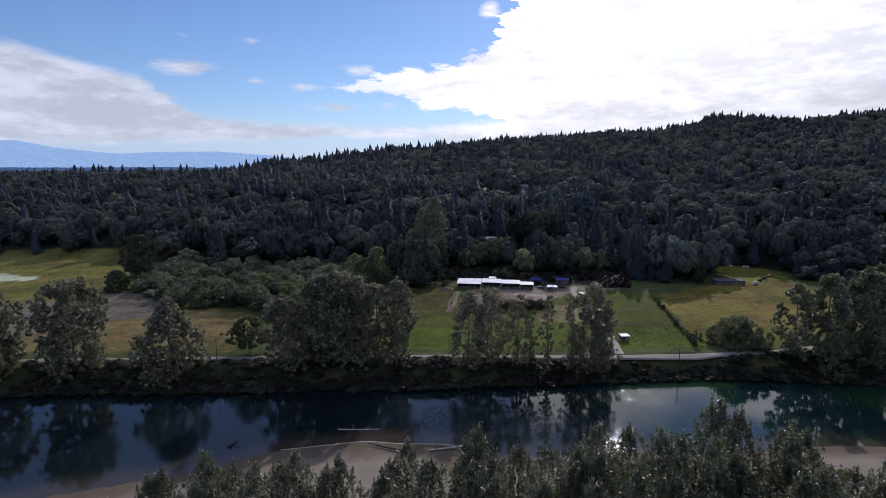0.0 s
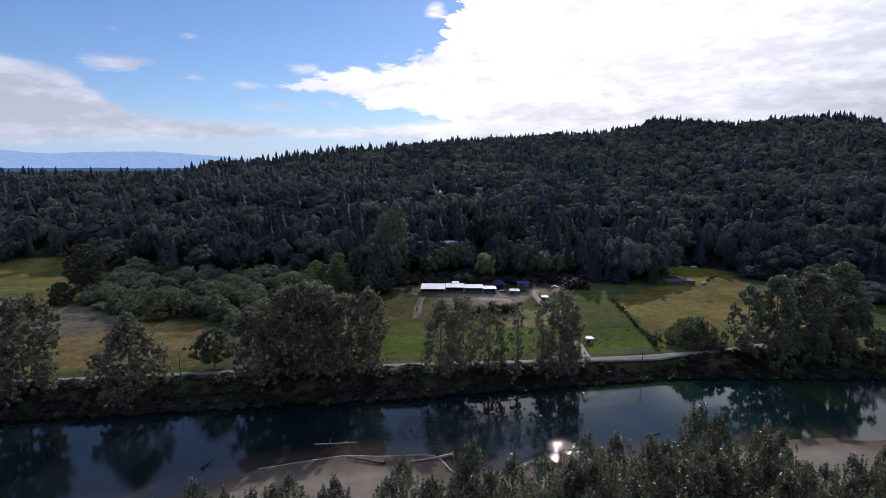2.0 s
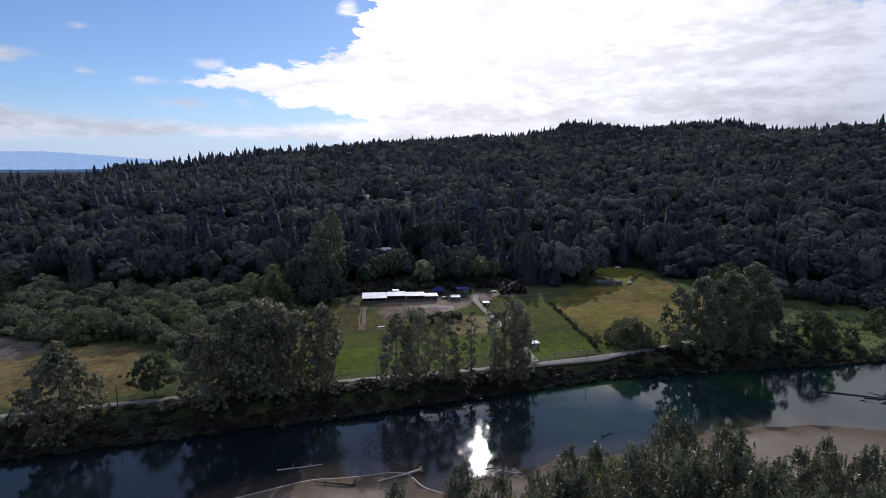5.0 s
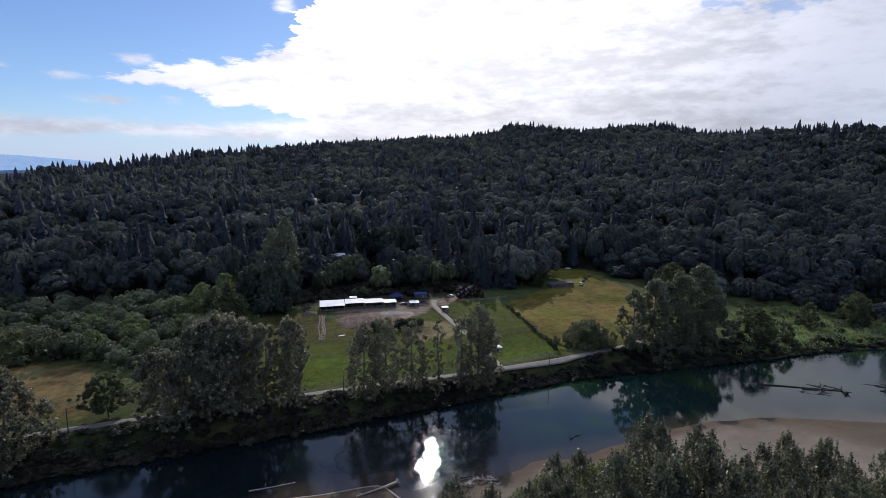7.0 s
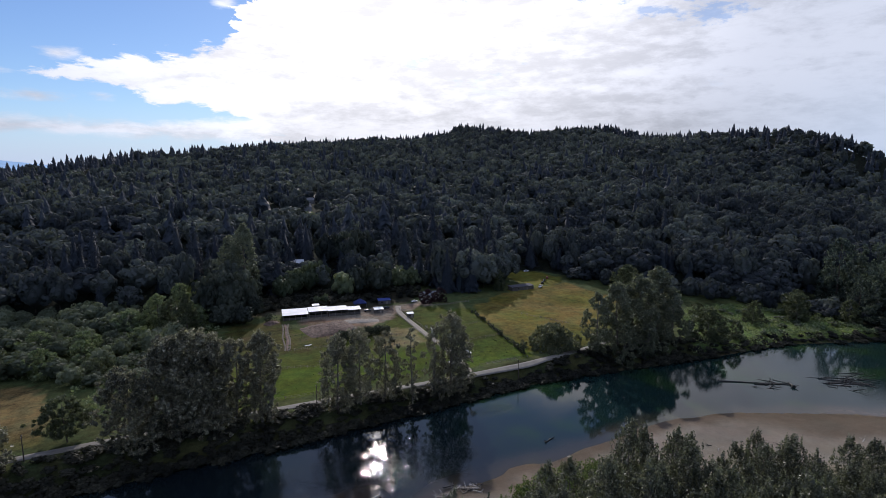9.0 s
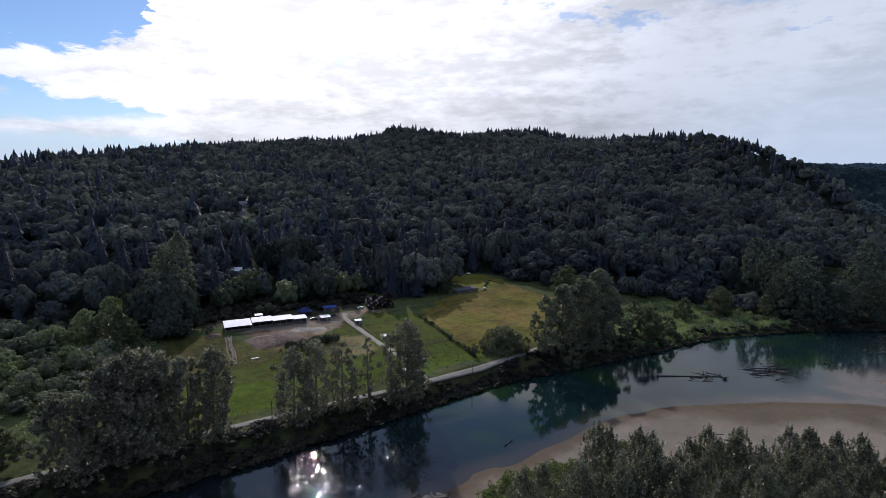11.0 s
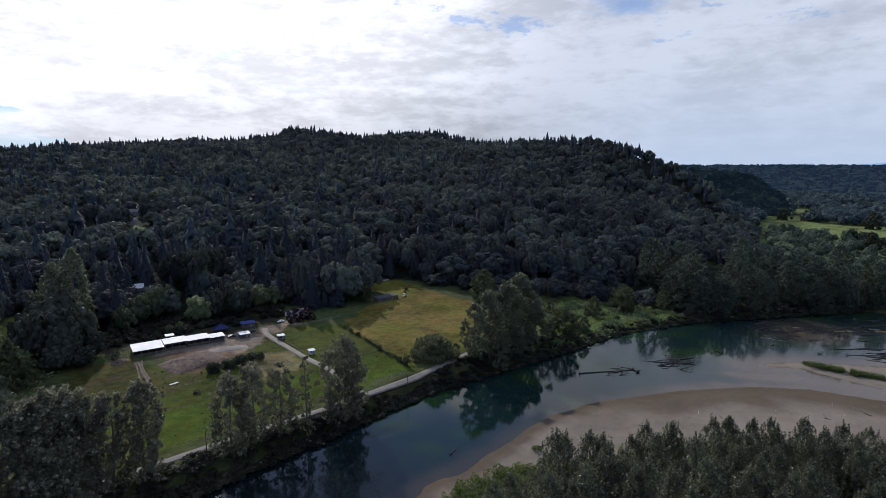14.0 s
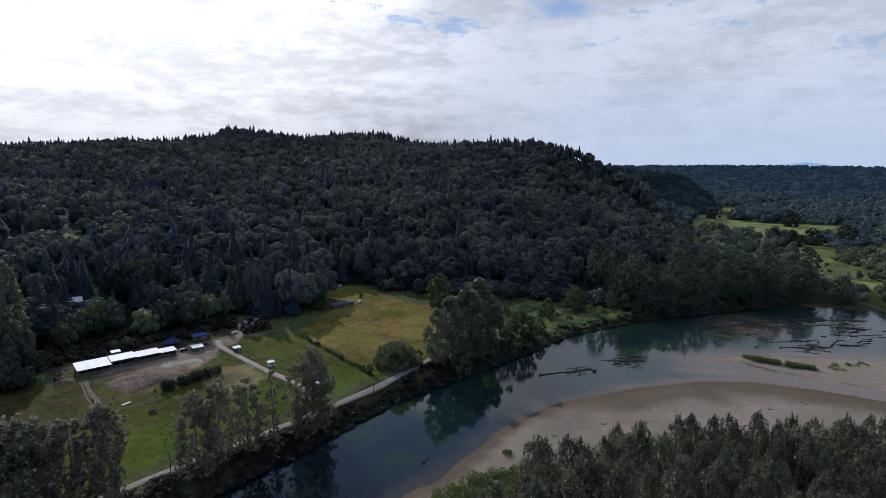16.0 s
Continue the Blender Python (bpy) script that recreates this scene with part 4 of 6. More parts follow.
VALLEY_WOODS = [[(1080, 310), (1340, 352), (1430, 350), (2600, 100), (2600, -300), (1300, -200), (1170, 60), (1170, 150)], [(1345, 470), (2600, 1050), (2600, 350), (1430, 372)],
                [(800, 140), (930, 190), (1000, 126), (1160, 140), (1160, 60), (900, 20), (810, 60)], [(900, 330), (1180, 400), (1180, 460), (1000, 420)],
                [(490, 42), (484, 70), (540, 122), (570, 116), (604, 48), (640, 62), (700, 130), (800, 95), (900, 10), (900, -120), (640, -180), (560, -80)], [(570, 190), (680, 232), (900, 318), (925, 280), (930, 190), (800, 140), (690, 132), (560, 118)]]


def valley_woods():
    r = np.random.default_rng(31)
    shapes = [broadleaf_shape(400 + i, 4, 48, 0.22) for i in range(6)]
    spots = []
    for i, poly in enumerate(VALLEY_WOODS):
        x, y = scatter(poly, (20, 26, 17, 13, 10, 13)[i], r, (0.95, 0.95, 0.4, 0.95, 0.6, 0.55)[i])
        for f in FAR_FIELDS:
            open_ = ~inside(x, y, f)
            x, y = x[open_], y[open_]
        open_ = ~inside(x, y, MEADOW) | (r.random(len(x)) < 0.15)
        x, y = x[open_], y[open_]
        small = (1.0, 1.0, 0.75, 0.85, 0.5, 0.9)[i]
        h = r.uniform(12, 26, len(x)) * small
        spots.append(np.stack([x, y, ground(x, y) - 3.5 * small, h, r.uniform(15, 27, len(x)) * (1.0, 1.0, 0.9, 0.7, 0.5, 0.8)[i]], 1))
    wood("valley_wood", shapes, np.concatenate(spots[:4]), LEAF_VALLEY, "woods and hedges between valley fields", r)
    wood("valley_wood", [broadleaf_shape(420 + i, 14, 330, 0.085) for i in range(7)], spots[5], LEAF_RIVER_TONE, "scattered round trees at the valley fields", r)
    wood("valley_scrub", [broadleaf_shape(440 + i, 4, 100, 0.15) for i in range(6)], spots[4], LEAF_WILLOW, "low green scrub on the flats by the river", r)


valley_woods()


def ridge_trees(name, crest, depth, count, size, mat, label, seed):
    """Trees all over a far ridge, which lies as far_hill() lays it."""
    r = np.random.default_rng(seed)
    crest = np.array(crest, float)
    far_along = np.concatenate([[0], np.cumsum(np.hypot(*np.diff(crest[:, :2], axis=0).T))])
    k = r.uniform(0, far_along[-1], count)
    p = np.stack([np.interp(k, far_along, crest[:, j]) for j in range(3)], 1)
    away = p[:, :2] / np.linalg.norm(p[:, :2], axis=1)[:, None]
    back = -r.random(count) ** 1.4
    xy = p[:, :2] + away * depth * back[:, None]
    z = p[:, 2] * np.interp(back, (-1.0, -0.6, -0.3, -0.1, 0.0), (0.0, 0.35, 0.7, 0.93, 1.0))
    h = size * r.uniform(0.7, 1.3, count)
    shapes = [broadleaf_shape(seed * 7 + i, 2, 24, 0.3) for i in range(5)]
    wood(name, shapes, np.stack([xy[:, 0], xy[:, 1], z - 0.45 * h, h, h * r.uniform(0.9, 1.5, count)], 1), mat, label, r)


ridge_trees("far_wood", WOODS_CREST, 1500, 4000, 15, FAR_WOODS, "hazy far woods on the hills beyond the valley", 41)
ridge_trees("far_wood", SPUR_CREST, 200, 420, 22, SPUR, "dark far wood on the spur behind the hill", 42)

PROFILES = {"canopy": ((0, 0.65), (0.12, 0.9), (0.5, 1.0), (0.8, 0.86), (0.94, 0.6), (1, 0.3)), "mound": ((0, 1.0), (0.3, 1.0), (0.6, 0.86), (0.85, 0.58), (1, 0.25)), "column": ((0, 0.45), (0.12, 0.8), (0.4, 1.0), (0.75, 0.82), (0.93, 0.45), (1, 0.15)), "round": ((0, 0.6), (0.2, 0.95), (0.5, 1.0), (0.8, 0.72), (0.95, 0.4), (1, 0.2)),
            "cone": ((0, 0.9), (0.2, 1.0), (0.5, 0.72), (0.8, 0.36), (1, 0.06)), "spire": ((0, 0.55), (0.3, 1.0), (0.62, 0.85), (0.85, 0.5), (1, 0.12))}


def grown_tree(rng, h, w, low, count, spray, leaf_mat, bark, form="column", limbs=10, clumps=0, clump=0.056, core=4.5, slim=0.45, shoots=0, tall=1.0, stem=0.014, lean=0.0, solid=0.0, face=0.5, boughs=0):
    """Meshes of a tree: trunk, limbs, and a crown of leaf sprays gathered in clumps."""
    bend = rng.normal(size=2) * 0.025 * h

    def stem_at(k):
        return np.array([bend[0] * math.sin(k * 2.2) + lean * h * k, bend[1] * math.sin(k * 2.6), k * h])
    k = np.linspace(-0.02, 0.9, 9)
    trunk = mesh_of("trunk", *tube([stem_at(q) for q in k], [stem * h * (1.05 - q) ** 0.9 + 0.02 for q in np.maximum(k, 0)], 7), bark)
    prof = np.array(PROFILES[form])
    lobes = rng.uniform(0, 6.28, 3)
    cen, rad = [], []
    clumps = clumps or int(50 + 0.2 * h * w)
    for i in range(boughs):
        # a bough, with its leaf clumps about its end
        g = ((i + rng.random()) / boughs) ** 0.92
        a = i * 2.399 + rng.normal() * 0.4
        reach = 0.085 * (0.5 * h + w) * (1.2 - 0.5 * g)
        edge = w * 0.5 * np.interp(g, prof[:, 0], prof[:, 1]) * (1 + 0.16 * math.sin(2 * a + lobes[0] + 5 * g))
        out = max(0.0, edge - reach * 0.55) * rng.uniform(0.25, 1.05) ** 0.6
        tip = stem_at(low + (1 - low) * g) + np.array([math.cos(a) * out, math.sin(a) * out, -reach * 0.6])
        for _ in range(clumps // boughs):
            d = rng.normal(size=3)
            d *= reach * rng.uniform(0.35, 1.0) / np.linalg.norm(d)
            s = clump * (0.55 * h + 0.7 * w) * rng.uniform(0.55, 1.15)
            cen.append(tip + d * (1, 1, 0.9 * tall))
            rad.append((s, s, s * 0.85 * tall))
    if boughs:
        clumps = len(cen)
    for i in range(0 if boughs else clumps):
        g = ((i + rng.random()) / clumps) ** 0.92
        s = clump * (0.55 * h + 0.7 * w) * rng.uniform(0.6, 1.2) * (1.15 - 0.45 * g)
        a = i * 2.399 + rng.normal() * 0.4
        edge = w * 0.5 * np.interp(g, prof[:, 0], prof[:, 1]) * (1 + 0.22 * math.sin(2 * a + lobes[0] + 5 * g) + 0.14 * math.sin(3 * a + lobes[1] - 7 * g))
        out = max(0.0, edge - s * 0.7) * rng.uniform(0.35, 1.05) ** 0.6
        c = stem_at(low + (1 - low) * g) + np.array([math.cos(a) * out, math.sin(a) * out, -s * tall * 0.6])
        cen.append(c)
        rad.append((s, s, s * 0.85 * tall))
    for i in range(shoots):
        g, a = rng.uniform(0.3, 1.0), i * 2.399
        out = w * 0.5 * np.interp(g, prof[:, 0], prof[:, 1]) * rng.uniform(0.15, 0.95)
        cen.append(stem_at(low + (1 - low) * g) + np.array([math.cos(a) * out, math.sin(a) * out, rng.uniform(0.0, 1.2)]))
        rad.append((0.3, 0.3, rng.uniform(1.1, 1.9)))
    arms = []
    for i in range(limbs):
        c = cen[int((i + 0.5) / limbs * clumps * 0.85)]
        k0 = max(low * 0.6, c[2] / h - 0.16)
        base = stem_at(k0)
        t0 = stem * h * 0.45 * (1.1 - k0)
        arms.append(mesh_of("limb", *tube([base, base * 0.45 + c * 0.55 - np.array([0, 0, 0.02 * h]), c], [t0, t0 * 0.6, t0 * 0.2], 5), bark))
    rad = np.array(rad)
    outer = sprays(rng, cen, rad * 1.12, count or int(19 * h * w), spray, 0.2 * tall, 0.25, face, 3, slim)
    inner = sprays(rng, cen, rad * 0.8, int(core * h * w), spray * 1.6, 0.1 * tall, 0.0, 0.2, 3)
    pieces = [outer, inner]
    if solid:
        # dense leafage within each clump
        pieces.append(sprays(rng, cen[:clumps], rad[:clumps] * 0.55, int(clumps * solid * 30 * max(1.0, rad.mean() / 1.1)), min(0.85, rad.mean() * 0.75), 0.2, 0.3, 0.4, 3, 0.7))
    crown = mesh_of("crown", *joined(pieces), leaf_mat)
    return trunk, crown, arms


def plant(name, x, y, h, w, label, seed, low=0.1, count=5000, spray=0.95, leaf_mat=None, bark=None, group="", category="tree", sink=0.1, **more):
    rng = np.random.default_rng(seed)
    z = float(ground(x, y))
    ob = thing(name, (x, y, z - sink), label, category, group)
    if more.get("form") == "round" and h < 30:
        more.setdefault("clump", 0.08)
    more.setdefault("solid", 0.66)
    more.setdefault("core", 2.0)
    trunk, crown, arms = grown_tree(rng, h, w, low, count, spray, leaf_mat or LEAF_POPLAR, bark or BARK, **more)
    stem_ob = part("trunk", trunk, None, ob)
    for a in arms:
        part("limb", a, None, stem_ob)
    part("crown", crown, None, ob)
    return ob


BANK = "cottonwoods on the far bank"
# x, y, height, width, first leaves, form, clumps for each square metre of outline, leaning
for i, (x, y, h, w, low, form, dense, lean) in enumerate((
        (-178, 211, 32, 21, 0.0, "canopy", 0.42, 0), (-146, 212, 37, 25, 0.05, "canopy", 0.34, 0), (-108, 211, 31, 23, 0.0, "spire", 0.42, 0), (-60, 216, 29, 20, 0.08, "round", 0.36, -0.16),
        (-57, 219, 17, 14, 0.0, "round", 0.3, 0), (-50, 218, 37, 20, 0.14, "round", 0.46, -0.03), (-43, 220, 38, 20, 0.14, "canopy", 0.5, 0), (-36, 219, 36, 17, 0.02, "canopy", 0.5, 0), (-28, 220, 33, 14, 0.0, "canopy", 0.3, 0),
        (-19, 218, 35, 17, 0.12, "round", 0.27, 0.02), (10, 218, 31, 18, 0.05, "canopy", 0.42, 0), (20, 219, 33, 15, 0.13, "canopy", 0.42, 0), (30.5, 219, 30, 14, 0.12, "canopy", 0.26, 0), (36, 221, 22, 10, 0.05, "canopy", 0.2, 0),
        (43.5, 221, 29, 8, 0.2, "canopy", 0.12, 0), (53, 219, 33, 10, 0.16, "canopy", 0.18, 0), (60.5, 219, 37, 18, 0.10, "canopy", 0.40, 0), (67, 221, 28, 13, 0.0, "canopy", 0.36, 0),
        (55, 218, 13, 11, 0.0, "round", 0.5, 0), (64, 217, 12, 10, 0.0, "round", 0.5, 0), (42, 217, 12, 8, 0.0, "round", 0.4, 0))):
    w, dense = w * (1.15 if x < 0 else 1.02), dense * (1.0 if x < 0 else 0.85)
    plant("cottonwood", x, y, h, w, "tall grey-green cottonwood on the river bank", 500 + i, low, int(52 * h * w * (0.4 + dense)), 0.36, group=BANK, form=form, core=(1.0 if x < 0 else 0.4), solid=(0.5 if x < 0 else 0.2), tall=1.2, face=0.45, slim=0.42, clumps=int(3.2 * dense * h * w), clump=0.035, limbs=14, lean=lean, boughs=max(14, int(0.15 * dense ** 0.5 * h * w)))
for i, (x, y, h, w, low, dense) in enumerate((
        (147, 224, 33, 17, 0.10, 0.28), (165, 228, 35, 22, 0.10, 0.36), (182, 231, 37, 26, 0.08, 0.40), (201, 236, 40, 24, 0.05, 0.40), (176, 219, 24, 20, 0.0, 0.42),
        (196, 221, 26, 20, 0.0, 0.42), (158, 217, 18, 16, 0.0, 0.4))):
    plant("cottonwood", x, y, h, w, "broad dark green cottonwood in a river-bank clump", 530 + i, low, int(38 * h * w * (0.4 + dense)), 0.41, LEAF_CLUMP, group="clump at the river bend", form="round", core=1.0, solid=0.5, tall=1.1, face=0.45, slim=0.45, clumps=int(2.5 * dense * h * w), clump=0.038, limbs=14, boughs=max(12, int(0.09 * dense ** 0.5 * h * w)))
plant("bank_tree", 224, 220, 19, 23, "rounded green tree at the water's edge", 541, 0.0, 0, 0.66, LEAF_BUSH, form="round")
plant("roadside_tree", -83, 230, 17, 19, "small airy green tree beside the road", 542, 0.26, 9000, 0.42, LEAF_BUSH, DARK_BARK, form="round", clumps=170, clump=0.06, limbs=12)
plant("field_tree", -196, 354, 33, 24, "lone dark broad tree in the field", 543, 0.3, 11000, 0.6, LEAF_DARK, DARK_BARK, form="canopy", clumps=260, clump=0.055, limbs=12)
plant("field_bush", -203, 338, 13, 16, "rounded dark bush in the field", 544, 0.0, 6000, 0.5, LEAF_BUSH, DARK_BARK, form="mound", clumps=150, clump=0.10)
# shade-dark leaves; the last low ones fill out the dark foot
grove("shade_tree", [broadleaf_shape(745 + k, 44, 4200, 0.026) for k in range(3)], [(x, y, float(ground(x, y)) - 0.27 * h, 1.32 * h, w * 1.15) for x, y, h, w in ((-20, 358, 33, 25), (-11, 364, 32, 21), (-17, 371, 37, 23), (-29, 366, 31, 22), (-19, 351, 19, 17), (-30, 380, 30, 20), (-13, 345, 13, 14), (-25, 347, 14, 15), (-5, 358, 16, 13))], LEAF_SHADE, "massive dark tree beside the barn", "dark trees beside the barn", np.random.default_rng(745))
plant("cottonwood", -6, 398, 53, 24, "very tall pale cottonwood behind the barn", 546, 0.05, 14000, 0.62, LEAF_PALE, form="spire", clumps=420, clump=0.045)
plant("cottonwood", -14, 404, 43, 21, "tall pale cottonwood behind the barn", 547, 0.0, 10000, 0.62, LEAF_PALE, form="round", clumps=330, clump=0.045)
plant("round_tree", 168, 358, 16, 10, "small rounded green tree before dark firs", 560, 0.0, 5000, 0.45, LEAF_BUSH, DARK_BARK, form="round", clumps=150, clump=0.07)
plant("pyramid_tree", -43, 336, 24, 19, "green cone-shaped tree by the pasture", 548, 0.0, 0, 0.70, LEAF_BUSH, form="cone")
YARD_TREES = [(26, 398, 21, 19, 1), (37, 401, 22, 18, 1), (46, 405, 20, 16, 1), (57, 381, 20, 17, 1), (67, 383, 23, 17, 0), (83, 381, 27, 23, 0), (101, 389, 19, 17, 1), (112, 391, 17, 15, 1), (122, 388, 14, 13, 0), (150, 392, 21, 14, 0),
              (74, 430, 34, 24, 0), (60, 436, 31, 22, 0), (88, 436, 31, 22, 0), (16, 392, 18, 15, 1), (36, 370, 7, 6, 1), (41, 370, 7.5, 6, 1)]
for bright, mat, label in ((1, LEAF_GROVE, "leafy light green tree behind the farmyard"), (0, LEAF_SHADE, "large dark green tree behind the farmyard")):
    grove("yard_tree", [broadleaf_shape(720 + 10 * bright + k, 26, 1500, 0.042) for k in range(6)], [(x, y, float(ground(x, y)) - 0.22 * h, 1.30 * h, w * 1.15) for x, y, h, w, b in YARD_TREES if b == bright], mat, label, "trees behind the farmyard", np.random.default_rng(72 + bright))
for i, (x, y, h, w) in enumerate(((283, 235, 15, 14), (244, 218, 11, 10), (312, 226, 19, 17), (322, 234, 18, 18), (258, 256, 10, 11), (336, 208, 16, 15), (240, 306, 22, 21), (256, 318, 21, 20), (230, 292, 14, 14))):
    plant("marsh_tree", x, y, h, w, "small bright green tree in rank marsh growth", 570 + i, 0.0, 0, 0.60, LEAF_BUSH, form="round", group="trees in the marsh")


for i, (x, y, h, w) in enumerate(((839, 189, 21, 24), (811, 163, 22, 27), (838, 144, 24, 30), (1161, 317, 22, 34), (1130, 354, 22, 28), (1087, 210, 30, 30), (850, 106, 30, 30))):
    plant("valley_tree", x, y, h, w, "lone dark round tree at a valley field", 580 + i, 0.0, 1500, 1.5, LEAF_DARK, DARK_BARK, form="round", clumps=60, clump=0.09, limbs=3, group="trees at the valley fields")


def thicket(name, spots, mat, label, seed, spray=0.7, per=1.0, category="bushes"):
    """Low growth nobody could count: clumps (x, y, radius, height) of leaf sprays in one mesh."""
    rng = np.random.default_rng(seed)
    s = np.asarray(spots, float)
    z = ground(s[:, 0], s[:, 1])
    cen, rad, cnt = [], [], []
    for (x, y, r, h), g in zip(s, z):
        for _ in range(3):
            cen.append((x + rng.normal() * r * 0.35, y + rng.normal() * r * 0.35, g + h * rng.uniform(0.25, 0.6)))
            rad.append((r * rng.uniform(0.55, 0.9), r * rng.uniform(0.55, 0.9), h * rng.uniform(0.35, 0.5)))
    total = int(per * sum(r * r * 1.4 + r * h * 3.4 for _, _, r, h in s) / (spray * spray))
    me = mesh_of(name, *sprays(rng, cen, np.array(rad), total, spray, 0.4, 0.6), mat)
    return tagged(new(name, me), label, category, kind="stuff")


def along(line, step, off, rng, r, h, gap=0.0):
    """Clumps strewn along a line, at an offset range to its left."""
    out = []
    for (ax, ay), (bx, by) in zip(line, line[1:]):
        d = math.hypot(bx - ax, by - ay)
        for _ in range(int(d / step)):
            if rng.random() < gap:
                continue
            k, o = rng.random(), rng.uniform(*off)
            out.append((ax + (bx - ax) * k - (by - ay) / d * o, ay + (by - ay) * k + (bx - ax) / d * o, rng.uniform(*r), rng.uniform(*h)))
    return out


RB = np.random.default_rng(77)
shore = [p for p in FAR_BANK if -200 <= p[0] <= 480]


def shrubs(name, spots, mat, label, seed):
    """A tangle of leafy shrubs (x, y, radius, height) in one mesh."""
    p = np.asarray(spots, float)
    rng = np.random.default_rng(seed)
    shapes = [broadleaf_shape(seed * 10 + i, 12, 170, 0.10) for i in range(6)]
    return wood(name, shapes, np.stack([p[:, 0], p[:, 1], ground(p[:, 0], p[:, 1]) - 0.3 * p[:, 3], 1.25 * p[:, 3], 2.6 * p[:, 2]], 1), mat, label, rng)


ROAD_LINE = [(-900, 190), (-400, 212), (-130, 222), (-60, 225), (0, 226), (60, 225), (105, 227), (150, 233), (185, 243), (230, 262)]


def off_road(spots):
    """Keeps growth clear of the road."""
    xs, ys = [p[0] for p in ROAD_LINE], [p[1] for p in ROAD_LINE]
    return [p for p in spots if p[1] < float(np.interp(p[0], xs, ys)) - 2.6 - 0.35 * p[2]]


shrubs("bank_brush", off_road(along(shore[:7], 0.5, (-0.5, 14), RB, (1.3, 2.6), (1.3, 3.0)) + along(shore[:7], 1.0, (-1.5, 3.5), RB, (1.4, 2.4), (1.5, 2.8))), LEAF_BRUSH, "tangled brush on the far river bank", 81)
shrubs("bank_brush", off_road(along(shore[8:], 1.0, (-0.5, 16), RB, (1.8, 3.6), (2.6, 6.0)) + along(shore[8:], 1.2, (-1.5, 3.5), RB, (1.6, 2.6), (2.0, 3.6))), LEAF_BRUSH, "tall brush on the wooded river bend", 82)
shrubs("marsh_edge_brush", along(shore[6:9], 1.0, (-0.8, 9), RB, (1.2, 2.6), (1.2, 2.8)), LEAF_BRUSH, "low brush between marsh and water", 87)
shrubs("marsh_bushes", [(x, y, RB.uniform(1.6, 3.6), RB.uniform(1.6, 4.2)) for x, y in zip(*scatter([(214, 216), (270, 212), (328, 194), (340, 214), (306, 256), (262, 266), (228, 240)], 9.5, RB, 0.55))], LEAF_WILLOW, "rounded green bushes dotted over the marsh", 88)
xs_, ys_ = scatter([(-185, 330), (-150, 303), (-100, 294), (-84, 276), (-62, 274), (-54, 296), (-45, 322), (-40, 345), (-30, 392), (-90, 397), (-190, 425), (-215, 380)], 9.6, RB, 0.92)
hs_ = RB.uniform(5, 12, len(xs_)) + 8 * np.clip(waves(xs_, ys_, 45, 61), 0, 1) * RB.uniform(0.4, 1.2, len(xs_))
grove("willow_bush", [broadleaf_shape(600 + i, 20, 620, 0.055) for i in range(12)], np.stack([xs_, ys_, ground(xs_, ys_) - 0.22 * hs_, hs_ * 1.1, np.maximum(hs_, 9) * RB.uniform(0.95, 1.45, len(xs_))], 1), LEAF_WILLOW, "rounded light green willow bush in a thicket", "willow bushes behind the field", RB, "bush")
thicket("field_undergrowth", [(x, y, RB.uniform(2.0, 4.2), RB.uniform(1.5, 4.5)) for x, y in zip(*scatter([(-185, 332), (-150, 306), (-100, 296), (-86, 274), (-80, 246), (-58, 244), (-50, 270), (-48, 296), (-38, 322), (-24, 345), (-26, 392), (-90, 397), (-190, 425), (-215, 380)], 6.4, RB, 0.8))], LEAF_MARSH, "low pale green undergrowth among the willows", 86, 0.85, 0.55)
for i, (x, y, h, w, dark_) in enumerate(((-134, 302, 16, 21, 1), (-120, 306, 14, 17, 1), (-103, 302, 13, 16, 0), (-164, 318, 10, 12, 0), (-186, 336, 8, 11, 1), (-88, 312, 12, 15, 0), (-150, 322, 13, 16, 0),
                                          (-50, 352, 18, 17, 1), (-58, 362, 19, 18, 0), (-38, 346, 15, 14, 0), (-72, 352, 14, 20, 0), (-90, 330, 11, 17, 0), (-66, 330, 10, 15, 0), (-110, 335, 12, 18, 0), (-46, 378, 21, 17, 0), (-80, 292, 9, 13, 1))):
    plant("willow_tree", x, y, h, w, ("rounded dark green willow at the thicket's edge", "rounded light green willow in the thicket")[0 if dark_ else 1], 650 + i, 0.0, int(16 * h * w), 0.5, LEAF_BUSH if dark_ else LEAF_MARSH, DARK_BARK, form="round", clump=0.085, limbs=4, group="willows behind the field", solid=0.5, core=1.2)
thicket("marsh_growth", [(x, y, RB.uniform(2.5, 5), RB.uniform(2, 4.5)) for x, y in zip(*scatter(MARSH, 6.0, RB, 0.75))], LEAF_MARSH, "rank bright green growth in the marsh", 84, 0.8, 0.8)
thicket("shore_scrub", [(x, y, RB.uniform(1.4, 2.8), RB.uniform(1.8, 3.8)) for x, y in zip(*scatter([(38, 140), (58, 150), (80, 148), (97, 137), (104, 128), (80, 112), (40, 120), (24, 132)], 2.6, RB))], LEAF_GREEN, "low fresh green scrub behind the sandbar", 85, 0.5, 1.3)
plant("round_bush", 133, 241, 13.5, 26, "large rounded olive green bush beside the road", 549, 0.0, 18000, 0.4, LEAF_OLIVE, DARK_BARK, category="bush", form="mound", clumps=420, clump=0.07, solid=0.4, tall=1.5)


